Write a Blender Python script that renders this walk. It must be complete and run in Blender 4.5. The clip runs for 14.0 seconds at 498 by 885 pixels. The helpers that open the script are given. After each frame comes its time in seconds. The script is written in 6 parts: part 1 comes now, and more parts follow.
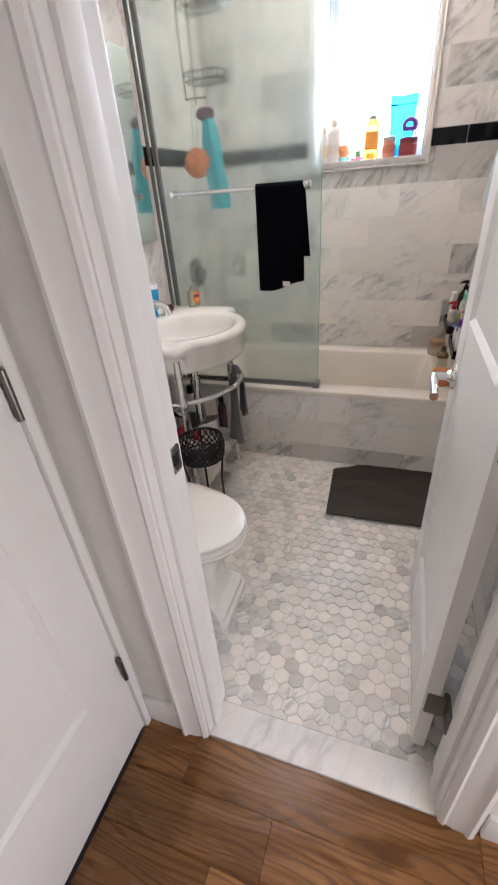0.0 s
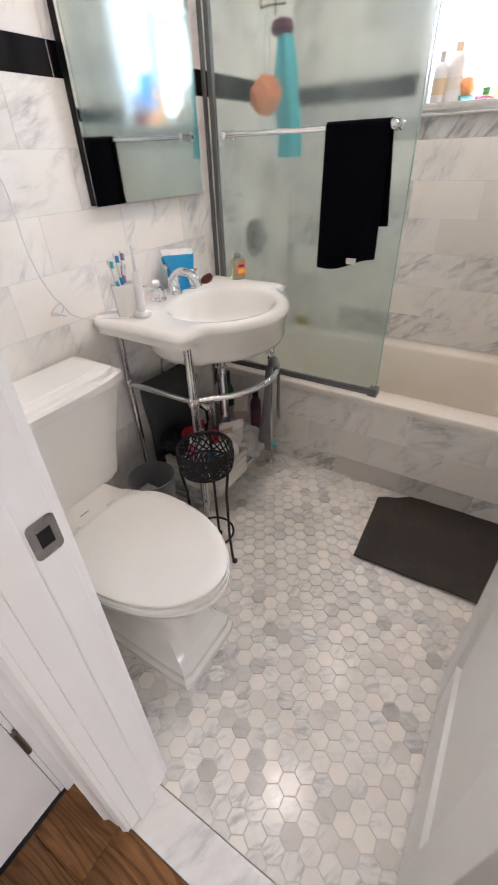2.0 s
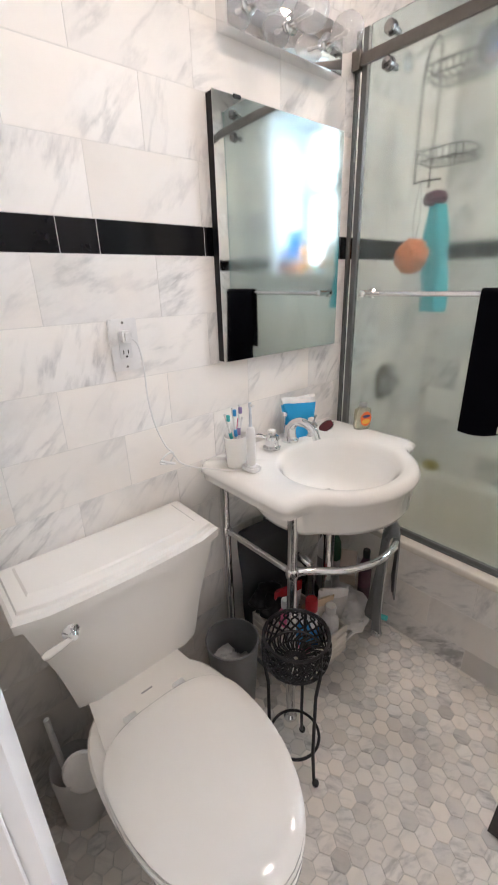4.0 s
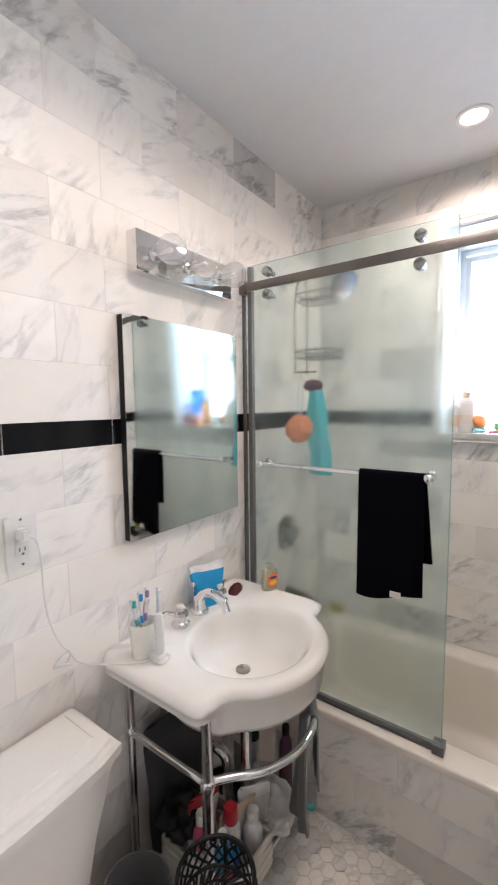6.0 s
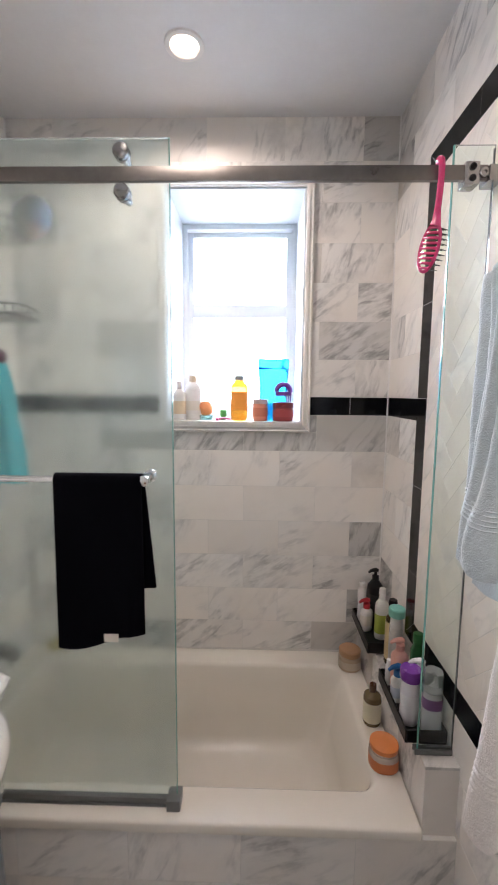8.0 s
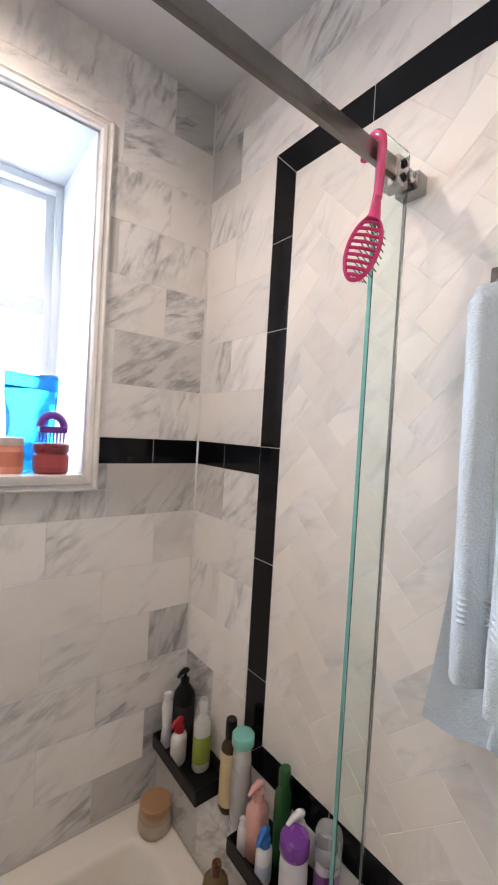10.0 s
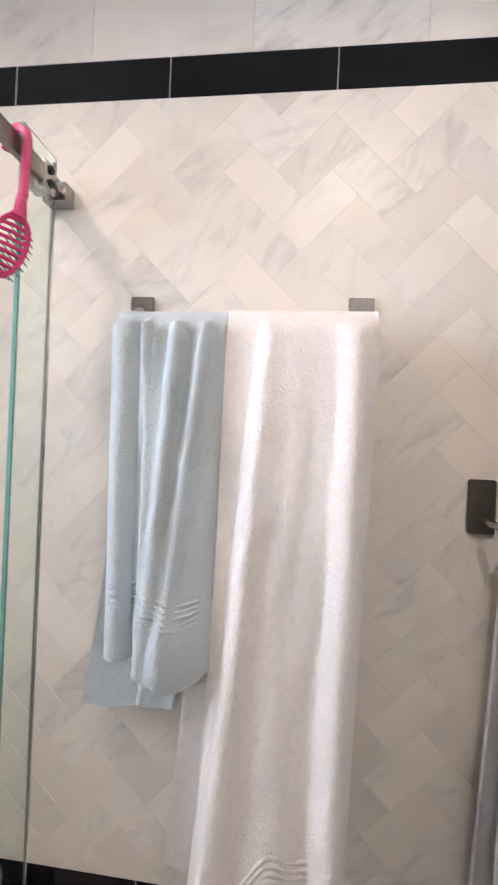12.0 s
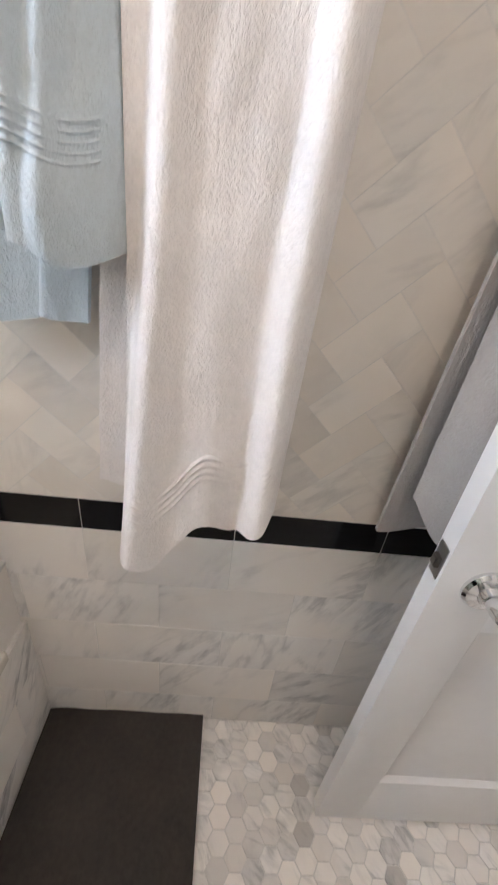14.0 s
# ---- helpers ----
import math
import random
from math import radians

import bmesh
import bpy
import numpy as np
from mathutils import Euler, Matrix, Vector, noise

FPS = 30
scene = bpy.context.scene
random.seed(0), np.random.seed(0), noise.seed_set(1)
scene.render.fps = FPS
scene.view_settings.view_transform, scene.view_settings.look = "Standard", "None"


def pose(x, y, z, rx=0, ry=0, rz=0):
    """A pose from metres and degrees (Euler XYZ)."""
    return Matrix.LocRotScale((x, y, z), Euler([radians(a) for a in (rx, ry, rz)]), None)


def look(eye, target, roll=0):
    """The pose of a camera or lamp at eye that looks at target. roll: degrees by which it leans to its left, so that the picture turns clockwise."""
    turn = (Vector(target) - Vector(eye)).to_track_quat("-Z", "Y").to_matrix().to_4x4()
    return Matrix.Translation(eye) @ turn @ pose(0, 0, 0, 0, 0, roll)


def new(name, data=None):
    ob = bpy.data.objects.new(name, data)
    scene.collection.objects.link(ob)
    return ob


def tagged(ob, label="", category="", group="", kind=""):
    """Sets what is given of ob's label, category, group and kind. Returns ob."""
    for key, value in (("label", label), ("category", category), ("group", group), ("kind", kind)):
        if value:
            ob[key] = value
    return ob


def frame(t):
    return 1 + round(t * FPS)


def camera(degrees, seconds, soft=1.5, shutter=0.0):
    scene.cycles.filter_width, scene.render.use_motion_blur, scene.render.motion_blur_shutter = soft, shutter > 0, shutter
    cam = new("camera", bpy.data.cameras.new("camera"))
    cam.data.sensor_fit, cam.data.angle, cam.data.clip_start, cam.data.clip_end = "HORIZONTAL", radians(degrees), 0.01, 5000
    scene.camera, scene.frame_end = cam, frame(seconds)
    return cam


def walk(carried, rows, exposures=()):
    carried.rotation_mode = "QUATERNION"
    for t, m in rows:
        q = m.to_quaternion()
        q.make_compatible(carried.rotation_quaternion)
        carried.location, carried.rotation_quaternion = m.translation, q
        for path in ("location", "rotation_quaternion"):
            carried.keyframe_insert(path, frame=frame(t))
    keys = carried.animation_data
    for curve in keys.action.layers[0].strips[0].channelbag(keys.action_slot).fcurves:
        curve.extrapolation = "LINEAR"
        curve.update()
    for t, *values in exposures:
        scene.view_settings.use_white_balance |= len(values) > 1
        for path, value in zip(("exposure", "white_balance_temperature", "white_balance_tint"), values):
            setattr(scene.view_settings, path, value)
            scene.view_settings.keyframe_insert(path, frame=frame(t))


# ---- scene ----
cam = camera(62.4, 14.0, soft=1.7, shutter=0.25)
PATH = [
    (0, (1.165, -1.992, 1.375), (0.555, -0.4, 0.33), -4.6),
    (0.5, (1.15, -1.953, 1.333), (0.665, -0.433, 0.127), -5.4),
    (1, (1.214, -1.781, 1.319), (0.616, -0.333, 0.076), -5.9),
    (1.5, (1.25, -1.642, 1.34), (0.51, -0.206, 0.16), -3.6),
    (2, (1.198, -1.566, 1.316), (0.302, -0.194, 0.17), -2.2),
    (2.5, (1.09, -1.459, 1.317), (0.008, -0.187, 0.217), -1.7),
    (3, (1.024, -1.367, 1.34), (-0.222, -0.186, 0.314), -1.6),
    (5.5, (1.074, -1.356, 1.581), (-0.324, 0.055, 1.347), -0.4),
    (6, (1.035, -1.357, 1.614), (-0.128, 0.259, 1.429), -0.6),
    (6.5, (1.012, -1.358, 1.614), (0.114, 0.419, 1.421), -0.5),
    (7, (1.032, -1.324, 1.606), (0.401, 0.562, 1.394), -0.4),
    (7.5, (1.042, -1.157, 1.577), (0.691, 0.8, 1.355), 0.0),
    (8, (1.018, -0.97, 1.584), (0.972, 1.016, 1.351), 0.5),
    (10.5, (0.814, -0.356, 1.619), (2.341, 0.936, 1.653), 3.2),
    (11, (0.793, -0.353, 1.629), (2.56, 0.581, 1.705), 3.0),
    (11.5, (0.795, -0.376, 1.632), (2.714, 0.186, 1.696), 2.8),
    (12, (0.817, -0.419, 1.635), (2.805, -0.198, 1.631), 2.5),
    (12.5, (0.847, -0.447, 1.621), (2.84, -0.501, 1.464), 2.4),
    (13, (0.898, -0.413, 1.554), (2.826, -0.649, 1.078), 4.8),
    (13.5, (0.934, -0.429, 1.438), (2.764, -0.648, 0.66), 6.1),
    (14, (0.945, -0.434, 1.347), (2.648, -0.539, 0.302), 7.4),
]
EXPOSURE = [(0.0, 0.22, 6050, 16), (1.0, 0.36, 6100, 16), (3.0, 0.22, 6100, 15), (5.5, 0.20, 6100, 16), (6.5, 0.02, 6050, 16), (8.0, -0.10, 6050, 17), (10.5, 0.0, 6200, 18), (11.0, 0.12, 6200, 18), (12.5, -0.15, 6200, 17), (13.5, -0.05, 6150, 16), (14.0, 0.15, 6200, 15)]
walk(cam, [(t, look(eye, target, roll)) for t, eye, target, roll in PATH], EXPOSURE)

# ---- plan: x from the basin wall to the towel wall, y from the tub's front to the window, z up ----
W, BACK, FRONT, HALL, CEIL = 1.556, 0.765, -1.385, -1.50, 2.655
ROW, LONG, JOINT = 0.1532, 0.3065, 0.0016
BAND_LOW, BAND_TOP = 1.499, 1.575

# ---- light ----
world = bpy.data.worlds.new("sky")
scene.world = world
world.use_nodes = True
_sky = world.node_tree.nodes.new("ShaderNodeTexSky")
_sky.sky_type, _sky.sun_disc = "NISHITA", False
_sky.sun_elevation, _sky.sun_rotation = radians(50), radians(200)
world.node_tree.links.new(_sky.outputs[0], world.node_tree.nodes["Background"].inputs[0])
world.node_tree.nodes["Background"].inputs[1].default_value = 0.12


def lamp(name, kind, energy, m, color=(1, 1, 1), **more):
    data = bpy.data.lights.new(name, kind)
    data.energy, data.color = energy, color
    for key, value in more.items():
        if key == "size":
            data.size = value
        elif key == "size_y":
            data.shape, data.size_y = "RECTANGLE", value
        elif key == "radius":
            data.shadow_soft_size = value
        elif key == "spot":
            data.spot_size, data.spot_blend = radians(value), 0.6
        elif key == "angle":
            data.angle = radians(value)
    ob = new(name, data)
    ob.matrix_world = m
    return ob


lamp("sun", "SUN", 0.8, look((0, 0, 9), (-2, -3, 0)), (1, 0.96, 0.9), angle=12)
# daylight from outside the bathroom window, and an added fill lamp for the hall
lamp("window_daylight", "AREA", 450, look((0.92, 2.9, 2.5), (0.91, 0.9, 1.85)), (0.82, 0.91, 1.0), size=2.3, size_y=2.3)
lamp("hall_daylight", "AREA", 19, look((2.62, -2.32, 0.85), (0.6, -2.2, 0.35)), (1.0, 0.935, 0.87), size=1.1, size_y=0.9)
# the two recessed ceiling lamps
DOWNLIGHTS = [(0.775, 0.431), (0.76, -0.60)]
for _x, _y in DOWNLIGHTS:
    lamp("downlight_bulb", "SPOT", 29, look((_x, _y, CEIL - 0.012), (_x, _y, 0)), (1.0, 0.83, 0.68), radius=0.04, spot=165)


# ---- materials ----
class Nodes:
    """A node material in the making."""

    def __init__(self, name):
        self.m = bpy.data.materials.new(name)
        self.m.use_nodes = True
        self.t = self.m.node_tree
        self.b = self.t.nodes["Principled BSDF"]
        self.out = self.t.nodes["Material Output"]

    def node(self, kind, **fields):
        n = self.t.nodes.new(kind)
        for key, value in fields.items():
            n.inputs[key].default_value = value
        return n

    def link(self, a, b):
        self.t.links.new(a, b)

    def place(self, scale=(1, 1, 1), vary=0.0):
        """Object coordinates in metres, shifted at random from piece to piece."""
        co = self.node("ShaderNodeTexCoord").outputs["Object"]
        mp = self.node("ShaderNodeMapping")
        mp.inputs["Scale"].default_value = scale
        self.link(co, mp.inputs["Vector"])
        if not vary:
            return mp.outputs[0]
        add = self.t.nodes.new("ShaderNodeVectorMath")
        add.operation = "ADD"
        mul = self.t.nodes.new("ShaderNodeMath")
        mul.operation = "MULTIPLY"
        mul.inputs[1].default_value = vary
        self.link(self.node("ShaderNodeObjectInfo").outputs["Random"], mul.inputs[0])
        self.link(mp.outputs[0], add.inputs[0])
        self.link(mul.outputs[0], add.inputs[1])
        return add.outputs[0]

    def noise(self, co, scale, detail=4.0, rough=0.55, distort=0.0):
        n = self.node("ShaderNodeTexNoise", Scale=scale, Detail=detail, Roughness=rough, Distortion=distort)
        self.link(co, n.inputs["Vector"])
        return n.outputs["Fac"]

    def ramp(self, fac, *stops):
        n = self.t.nodes.new("ShaderNodeValToRGB")
        while len(n.color_ramp.elements) < len(stops):
            n.color_ramp.elements.new(0.5)
        for e, (at, c) in zip(n.color_ramp.elements, stops):
            e.position, e.color = at, (*c, 1) if hasattr(c, "__len__") else (c, c, c, 1)
        self.link(fac, n.inputs[0])
        return n.outputs[0]

    def mix(self, fac, a, b, mode="MIX"):
        n = self.t.nodes.new("ShaderNodeMix")
        n.data_type, n.blend_type = "RGBA", mode
        for slot, v in ((0, fac), (6, a), (7, b)):
            if hasattr(v, "links"):
                self.link(v, n.inputs[slot])
            else:
                n.inputs[slot].default_value = (*v, 1) if hasattr(v, "__len__") else v
        return n.outputs[2]

    def bump(self, height, strength, distance=0.002):
        n = self.node("ShaderNodeBump", Strength=strength, Distance=distance)
        self.link(height, n.inputs["Height"])
        self.link(n.outputs[0], self.b.inputs["Normal"])

    def set(self, **values):
        for key, v in values.items():
            slot = self.b.inputs[key.replace("_", " ")]
            if hasattr(v, "links"):
                self.link(v, slot)
            else:
                slot.default_value = (*v, 1) if hasattr(v, "__len__") and len(v) == 3 else v
        return self.m


def plain(name, color, rough=0.5, metal=0.0, vary=0.06, grain=60.0, bump=0.0, **more):
    """A surface of one colour with a little mottling, uneven gloss and fine relief."""
    n = Nodes(name)
    co = n.place()
    big, fine = n.noise(co, grain * 0.15), n.noise(co, grain)
    dark = tuple(c * (1 - vary * 2) for c in color)
    light = tuple(min(1, c * (1 + vary)) for c in color)
    shade = n.mix(0.35, n.ramp(big, (0.3, dark), (0.7, light)), n.ramp(fine, (0.3, dark), (0.7, light)))
    if bump:
        n.bump(fine, bump)
    gloss = n.ramp(big, (0.25, max(0.02, rough * 0.8)), (0.8, min(1, rough * 1.2)))
    return n.set(Base_Color=shade, Roughness=gloss, Metallic=metal, **{k.replace("_", " "): v for k, v in more.items()})


def marble(name, rough=0.40, vein=0.55, tint=(0.79, 0.775, 0.75), spread=0.25, island=False, scale=1.0, dark=0.0, cloud=1.0):
    """White marble: cloudy grey drifts, smoky blotches and thin broken veins, different from tile to tile."""
    n = Nodes(name)
    if island:
        co = n.node("ShaderNodeTexCoord").outputs["Object"]
        rnd = n.node("ShaderNodeNewGeometry").outputs["Random Per Island"]
        add = n.t.nodes.new("ShaderNodeVectorMath")
        add.operation = "MULTIPLY_ADD"
        add.inputs[1].default_value = (1, 1, 1)
        n.link(co, add.inputs[0])
        sc = n.t.nodes.new("ShaderNodeMath")
        sc.operation = "MULTIPLY"
        sc.inputs[1].default_value = 40
        n.link(rnd, sc.inputs[0])
        n.link(sc.outputs[0], add.inputs[2])
        co = add.outputs[0]
    else:
        co = n.place(vary=40.0)
        rnd = n.node("ShaderNodeObjectInfo").outputs["Random"]
    # each tile is cut with its veins at another slant
    slant = n.node("ShaderNodeVectorRotate")
    slant.rotation_type = "Z_AXIS"
    angle = n.t.nodes.new("ShaderNodeMath")
    angle.operation = "PINGPONG"
    many = n.t.nodes.new("ShaderNodeMath")
    many.operation = "MULTIPLY_ADD"
    many.inputs[1].default_value, many.inputs[2].default_value = 14.0, 0.3
    n.link(rnd, many.inputs[0])
    n.link(many.outputs[0], angle.inputs[0])
    angle.inputs[1].default_value = 1.15
    flip = n.t.nodes.new("ShaderNodeMath")
    flip.operation = "MULTIPLY_ADD"
    flip.inputs[1].default_value, flip.inputs[2].default_value = -1.0, -0.25
    n.link(angle.outputs[0], flip.inputs[0])
    n.link(co, slant.inputs["Vector"])
    n.link(flip.outputs[0], slant.inputs["Angle"])
    turn = n.node("ShaderNodeMapping")
    turn.inputs["Scale"].default_value = (0.7 * scale, 2.3 * scale, 1.2 * scale)
    n.link(slant.outputs[0], turn.inputs["Vector"])
    drift = n.noise(co, 4.0 * scale, 5, 0.6, 0.2)
    veins = n.noise(turn.outputs[0], 4.2, 6, 0.55, 0.15)
    fine = n.noise(turn.outputs[0], 15, 6, 0.62, 0.15)
    where = n.noise(co, 2.6 * scale, 3, 0.5)
    grey = tuple(c * (1 - 0.34 * cloud) for c in tint)
    deep = (tint[0] * 0.30, tint[1] * 0.31, tint[2] * 0.32)
    warm = (min(1, tint[0] * 1.05), tint[1] * 0.99, tint[2] * 0.92)
    body = n.ramp(drift, (0.40, tint), (0.56, tuple(c * 0.96 for c in tint)), (0.78, grey))
    body = n.mix(n.ramp(where, (0.40, 0.5), (0.62, 0.0)), body, warm)
    line = n.ramp(veins, (0.455, 0.0), (0.495, vein * 0.9), (0.508, vein * 0.75), (0.548, 0.0))
    patch = n.mix(1.0, n.ramp(where, (0.41, 0.0), (0.59, 1.0)), n.ramp(fine, (0.38, 0.15), (0.60, 1.0)), "MULTIPLY")
    body = n.mix(n.mix(1.0, line, patch, "MULTIPLY"), body, deep)
    smoke = n.mix(1.0, n.ramp(fine, (0.47, 0.0), (0.66, vein)), n.ramp(where, (0.50, 0.0), (0.66, 1.0)), "MULTIPLY")
    body = n.mix(smoke, body, tuple(c * 0.50 for c in tint))
    shade = n.ramp(rnd, (0.0, 1.05), (0.45, 1.0), (0.80, 1.0 - spread * 0.6), (0.96, 1.0 - spread), (1.0, 1.0 - spread - dark))
    body = n.mix(1.0, body, shade, "MULTIPLY")
    n.bump(fine, 0.04, 0.001)
    return n.set(Base_Color=body, Roughness=n.ramp(drift, (0.3, rough * 0.8), (0.7, rough * 1.25)), Specular_IOR_Level=0.24)


def wood(name):
    """Stained oak boards with a cathedral grain, along x."""
    n = Nodes(name)
    grain = n.noise(n.place((1.0, 5.0, 5.0), vary=23.0), 2.2, 5, 0.55, 1.0)
    rings = n.node("ShaderNodeTexWave", Scale=16.0, Distortion=26.0, Detail=2.5)
    rings.inputs["Detail Scale"].default_value = 0.7
    rings.bands_direction = "Y"
    n.link(n.place((0.16, 1.0, 1.0), vary=31.0), rings.inputs["Vector"])
    pores = n.noise(n.place((5.0, 110.0, 40.0), vary=9.0), 2.0, 4, 0.6, 0.5)
    body = n.ramp(grain, (0.34, (0.15, 0.062, 0.018)), (0.64, (0.29, 0.135, 0.044)))
    body = n.mix(n.ramp(rings.outputs["Fac"], (0.08, 0.62), (0.36, 0.0)), body, (0.075, 0.027, 0.008))
    body = n.mix(n.ramp(pores, (0.52, 0.0), (0.66, 0.40)), body, (0.07, 0.026, 0.008))
    shade = n.ramp(n.node("ShaderNodeObjectInfo").outputs["Random"], (0.0, 0.78), (1.0, 1.15))
    body = n.mix(1.0, body, shade, "MULTIPLY")
    n.bump(pores, 0.12, 0.001)
    return n.set(Base_Color=body, Roughness=n.ramp(grain, (0.3, 0.22), (0.7, 0.34)), Specular_IOR_Level=0.35)


def terry(name, color, scale=210.0, depth=1.0, sheen=0.35, rib=0.0, shine=0.2):
    """Looped towel cloth: a lumpy pile, with ribs across it where the weave shows."""
    n = Nodes(name)
    co = n.place()
    loops, lumps = n.noise(co, scale * 1.3, 2, 0.7), n.noise(co, 34, 4, 0.6)
    tufts = n.noise(n.place((1, 1, 0.75)), scale * 0.45, 3, 0.6)
    height = n.mix(0.5, loops, tufts)
    if rib:
        rows = n.node("ShaderNodeTexWave", Scale=scale * 0.55, Distortion=2.5, Detail=2.0)
        rows.bands_direction = "Z"
        n.link(co, rows.inputs["Vector"])
        height = n.mix(rib, height, rows.outputs["Fac"])
    body = n.mix(n.ramp(height, (0.35, 0.0), (0.60, 1.0)), tuple(c * 0.92 for c in color), color)
    body = n.mix(n.ramp(lumps, (0.35, 0.16), (0.6, 0.0)), body, tuple(c * 0.82 for c in color))
    n.bump(height, depth, 0.0035)
    return n.set(Base_Color=body, Roughness=0.95, Sheen_Weight=sheen, Sheen_Roughness=0.5, Specular_IOR_Level=shine)


def clear(name, color=(1, 1, 1), rough=0.0, ior=1.45):
    n = Nodes(name)
    return n.set(Base_Color=color, Roughness=rough, IOR=ior, Transmission_Weight=1.0)


def fogged(name):
    """Shower glass, green in its depth, with dried soap and mist on it."""
    n = Nodes(name)
    co = n.place()
    mist = n.noise(n.place((1, 1, 0.45)), 5.0, 4)
    spots = n.noise(co, 150, 2)
    n.set(Base_Color=(0.81, 0.915, 0.90), Roughness=n.ramp(mist, (0.3, 0.09), (0.7, 0.25)), IOR=1.3, Transmission_Weight=1.0)
    film = n.node("ShaderNodeBsdfDiffuse", Color=(0.56, 0.66, 0.64, 1))
    both = n.t.nodes.new("ShaderNodeMixShader")
    veil = n.mix(n.ramp(spots, (0.62, 0.0), (0.7, 0.3)), n.ramp(mist, (0.3, 0.02), (0.75, 0.14)), (0.3, 0.3, 0.3))
    n.link(veil, both.inputs[0])
    n.link(n.b.outputs[0], both.inputs[1])
    n.link(film.outputs[0], both.inputs[2])
    n.link(both.outputs[0], n.out.inputs[0])
    return n.m


def thin_glass(name):
    """A thin blown shell: mostly clear, glossier towards its outline, with a breath of white."""
    n = Nodes(name)
    see, shine, haze = n.node("ShaderNodeBsdfTransparent"), n.node("ShaderNodeBsdfGlossy", Roughness=0.03), n.node("ShaderNodeBsdfDiffuse", Color=(0.85, 0.85, 0.85, 1))
    a, b = n.t.nodes.new("ShaderNodeMixShader"), n.t.nodes.new("ShaderNodeMixShader")
    n.link(n.ramp(n.node("ShaderNodeLayerWeight", Blend=0.35).outputs["Facing"], (0.2, 0.10), (1.0, 0.60)), a.inputs[0])
    n.link(see.outputs[0], a.inputs[1])
    n.link(shine.outputs[0], a.inputs[2])
    b.inputs[0].default_value = 0.26
    n.link(a.outputs[0], b.inputs[1])
    n.link(haze.outputs[0], b.inputs[2])
    n.link(b.outputs[0], n.out.inputs[0])
    return n.m


def glow(name, color, strength):
    n = Nodes(name)
    return n.set(Base_Color=(0.8, 0.8, 0.8), Emission_Color=color, Emission_Strength=strength)


MARBLE = marble("marble_tile", vein=0.9, spread=0.30, cloud=1.25)
MARBLE_PALE = marble("pale_marble_tile", vein=0.50, spread=0.07, tint=(0.855, 0.84, 0.81), cloud=0.55)
MARBLE_HEX = marble("marble_hexagon", rough=0.19, vein=0.6, tint=(0.84, 0.815, 0.775), spread=0.20, scale=1.6, dark=0.22)
MARBLE_HEX_REST = marble("marble_hexagon_rest", rough=0.19, vein=0.6, tint=(0.84, 0.815, 0.775), spread=0.20, island=True, scale=1.6, dark=0.22)
MARBLE_SMALL = marble("marble_herringbone", rough=0.38, vein=0.26, spread=0.07, tint=(0.82, 0.79, 0.735), cloud=0.7)
MARBLE_SLAB = marble("marble_slab", rough=0.2, vein=0.28, spread=0.05, tint=(0.83, 0.81, 0.78), cloud=0.5)
GROUT = plain("grout", (0.74, 0.72, 0.68), 0.9, bump=0.3, grain=200)
GROUT_FLOOR = plain("floor_grout", (0.68, 0.66, 0.62), 0.9, bump=0.3, grain=200)
BLACK_TILE = plain("black_glazed_tile", (0.005, 0.0055, 0.007), 0.11, vary=0.2, Specular_IOR_Level=0.22)
WHITE_PAINT = plain("white_paint", (0.78, 0.77, 0.75), 0.38, vary=0.02, grain=30, bump=0.05)
WALL_PAINT = plain("hall_paint", (0.72, 0.70, 0.66), 0.6, vary=0.03, grain=90, bump=0.12)
CEILING_PAINT = plain("ceiling_paint", (0.68, 0.685, 0.695), 0.55, vary=0.02, grain=80, bump=0.08)
OAK = wood("oak_board")
CHINA = plain("white_china", (0.84, 0.82, 0.775), 0.10, vary=0.012, grain=12, Coat_Weight=0.5)
ENAMEL = plain("tub_enamel", (0.79, 0.745, 0.66), 0.14, vary=0.02, grain=10, Coat_Weight=0.4)
CHROME = plain("chrome", (0.78, 0.79, 0.80), 0.07, 1.0, vary=0.03, grain=25)
DARK_CHROME = plain("dark_chrome", (0.36, 0.355, 0.35), 0.12, 1.0, vary=0.05, grain=40)
STEEL = plain("brushed_steel", (0.42, 0.41, 0.40), 0.28, 1.0, vary=0.08, grain=80)
DARK_STEEL = plain("dark_nickel", (0.20, 0.185, 0.17), 0.32, 1.0, vary=0.1, grain=60)
SEAL = plain("grey_seal", (0.16, 0.17, 0.17), 0.35, 0.4)
MIRROR = plain("mirror_silver", (0.80, 0.86, 0.86), 0.04, 1.0, vary=0.01, grain=6)
BLACK = plain("black_plastic", (0.005, 0.005, 0.006), 0.38, vary=0.15, Specular_IOR_Level=0.3)
BLACK_IRON = plain("black_iron", (0.012, 0.012, 0.013), 0.42, 0.3, vary=0.2, bump=0.1)
GLASS = clear("window_glass")
GLASS_FOG = fogged("fogged_glass")
GLASS_PANEL = clear("shower_glass", (0.90, 0.98, 0.95), 0.015, 1.3)
GLASS_EDGE = plain("glass_edge", (0.24, 0.60, 0.52), 0.12, vary=0.1, Transmission_Weight=0.3)
VINYL = plain("window_vinyl", (0.70, 0.73, 0.75), 0.35, vary=0.02)
# the reveal's white, darkened and blued in its colour to hold back daylight glare
REVEAL_DIMMED = plain("dimmed_reveal_paint", (0.58, 0.62, 0.65), 0.5, vary=0.03)
TOWEL_WHITE = terry("white_terry", (0.88, 0.835, 0.80))
TOWEL_BLUE = terry("blue_grey_terry", (0.53, 0.60, 0.63))
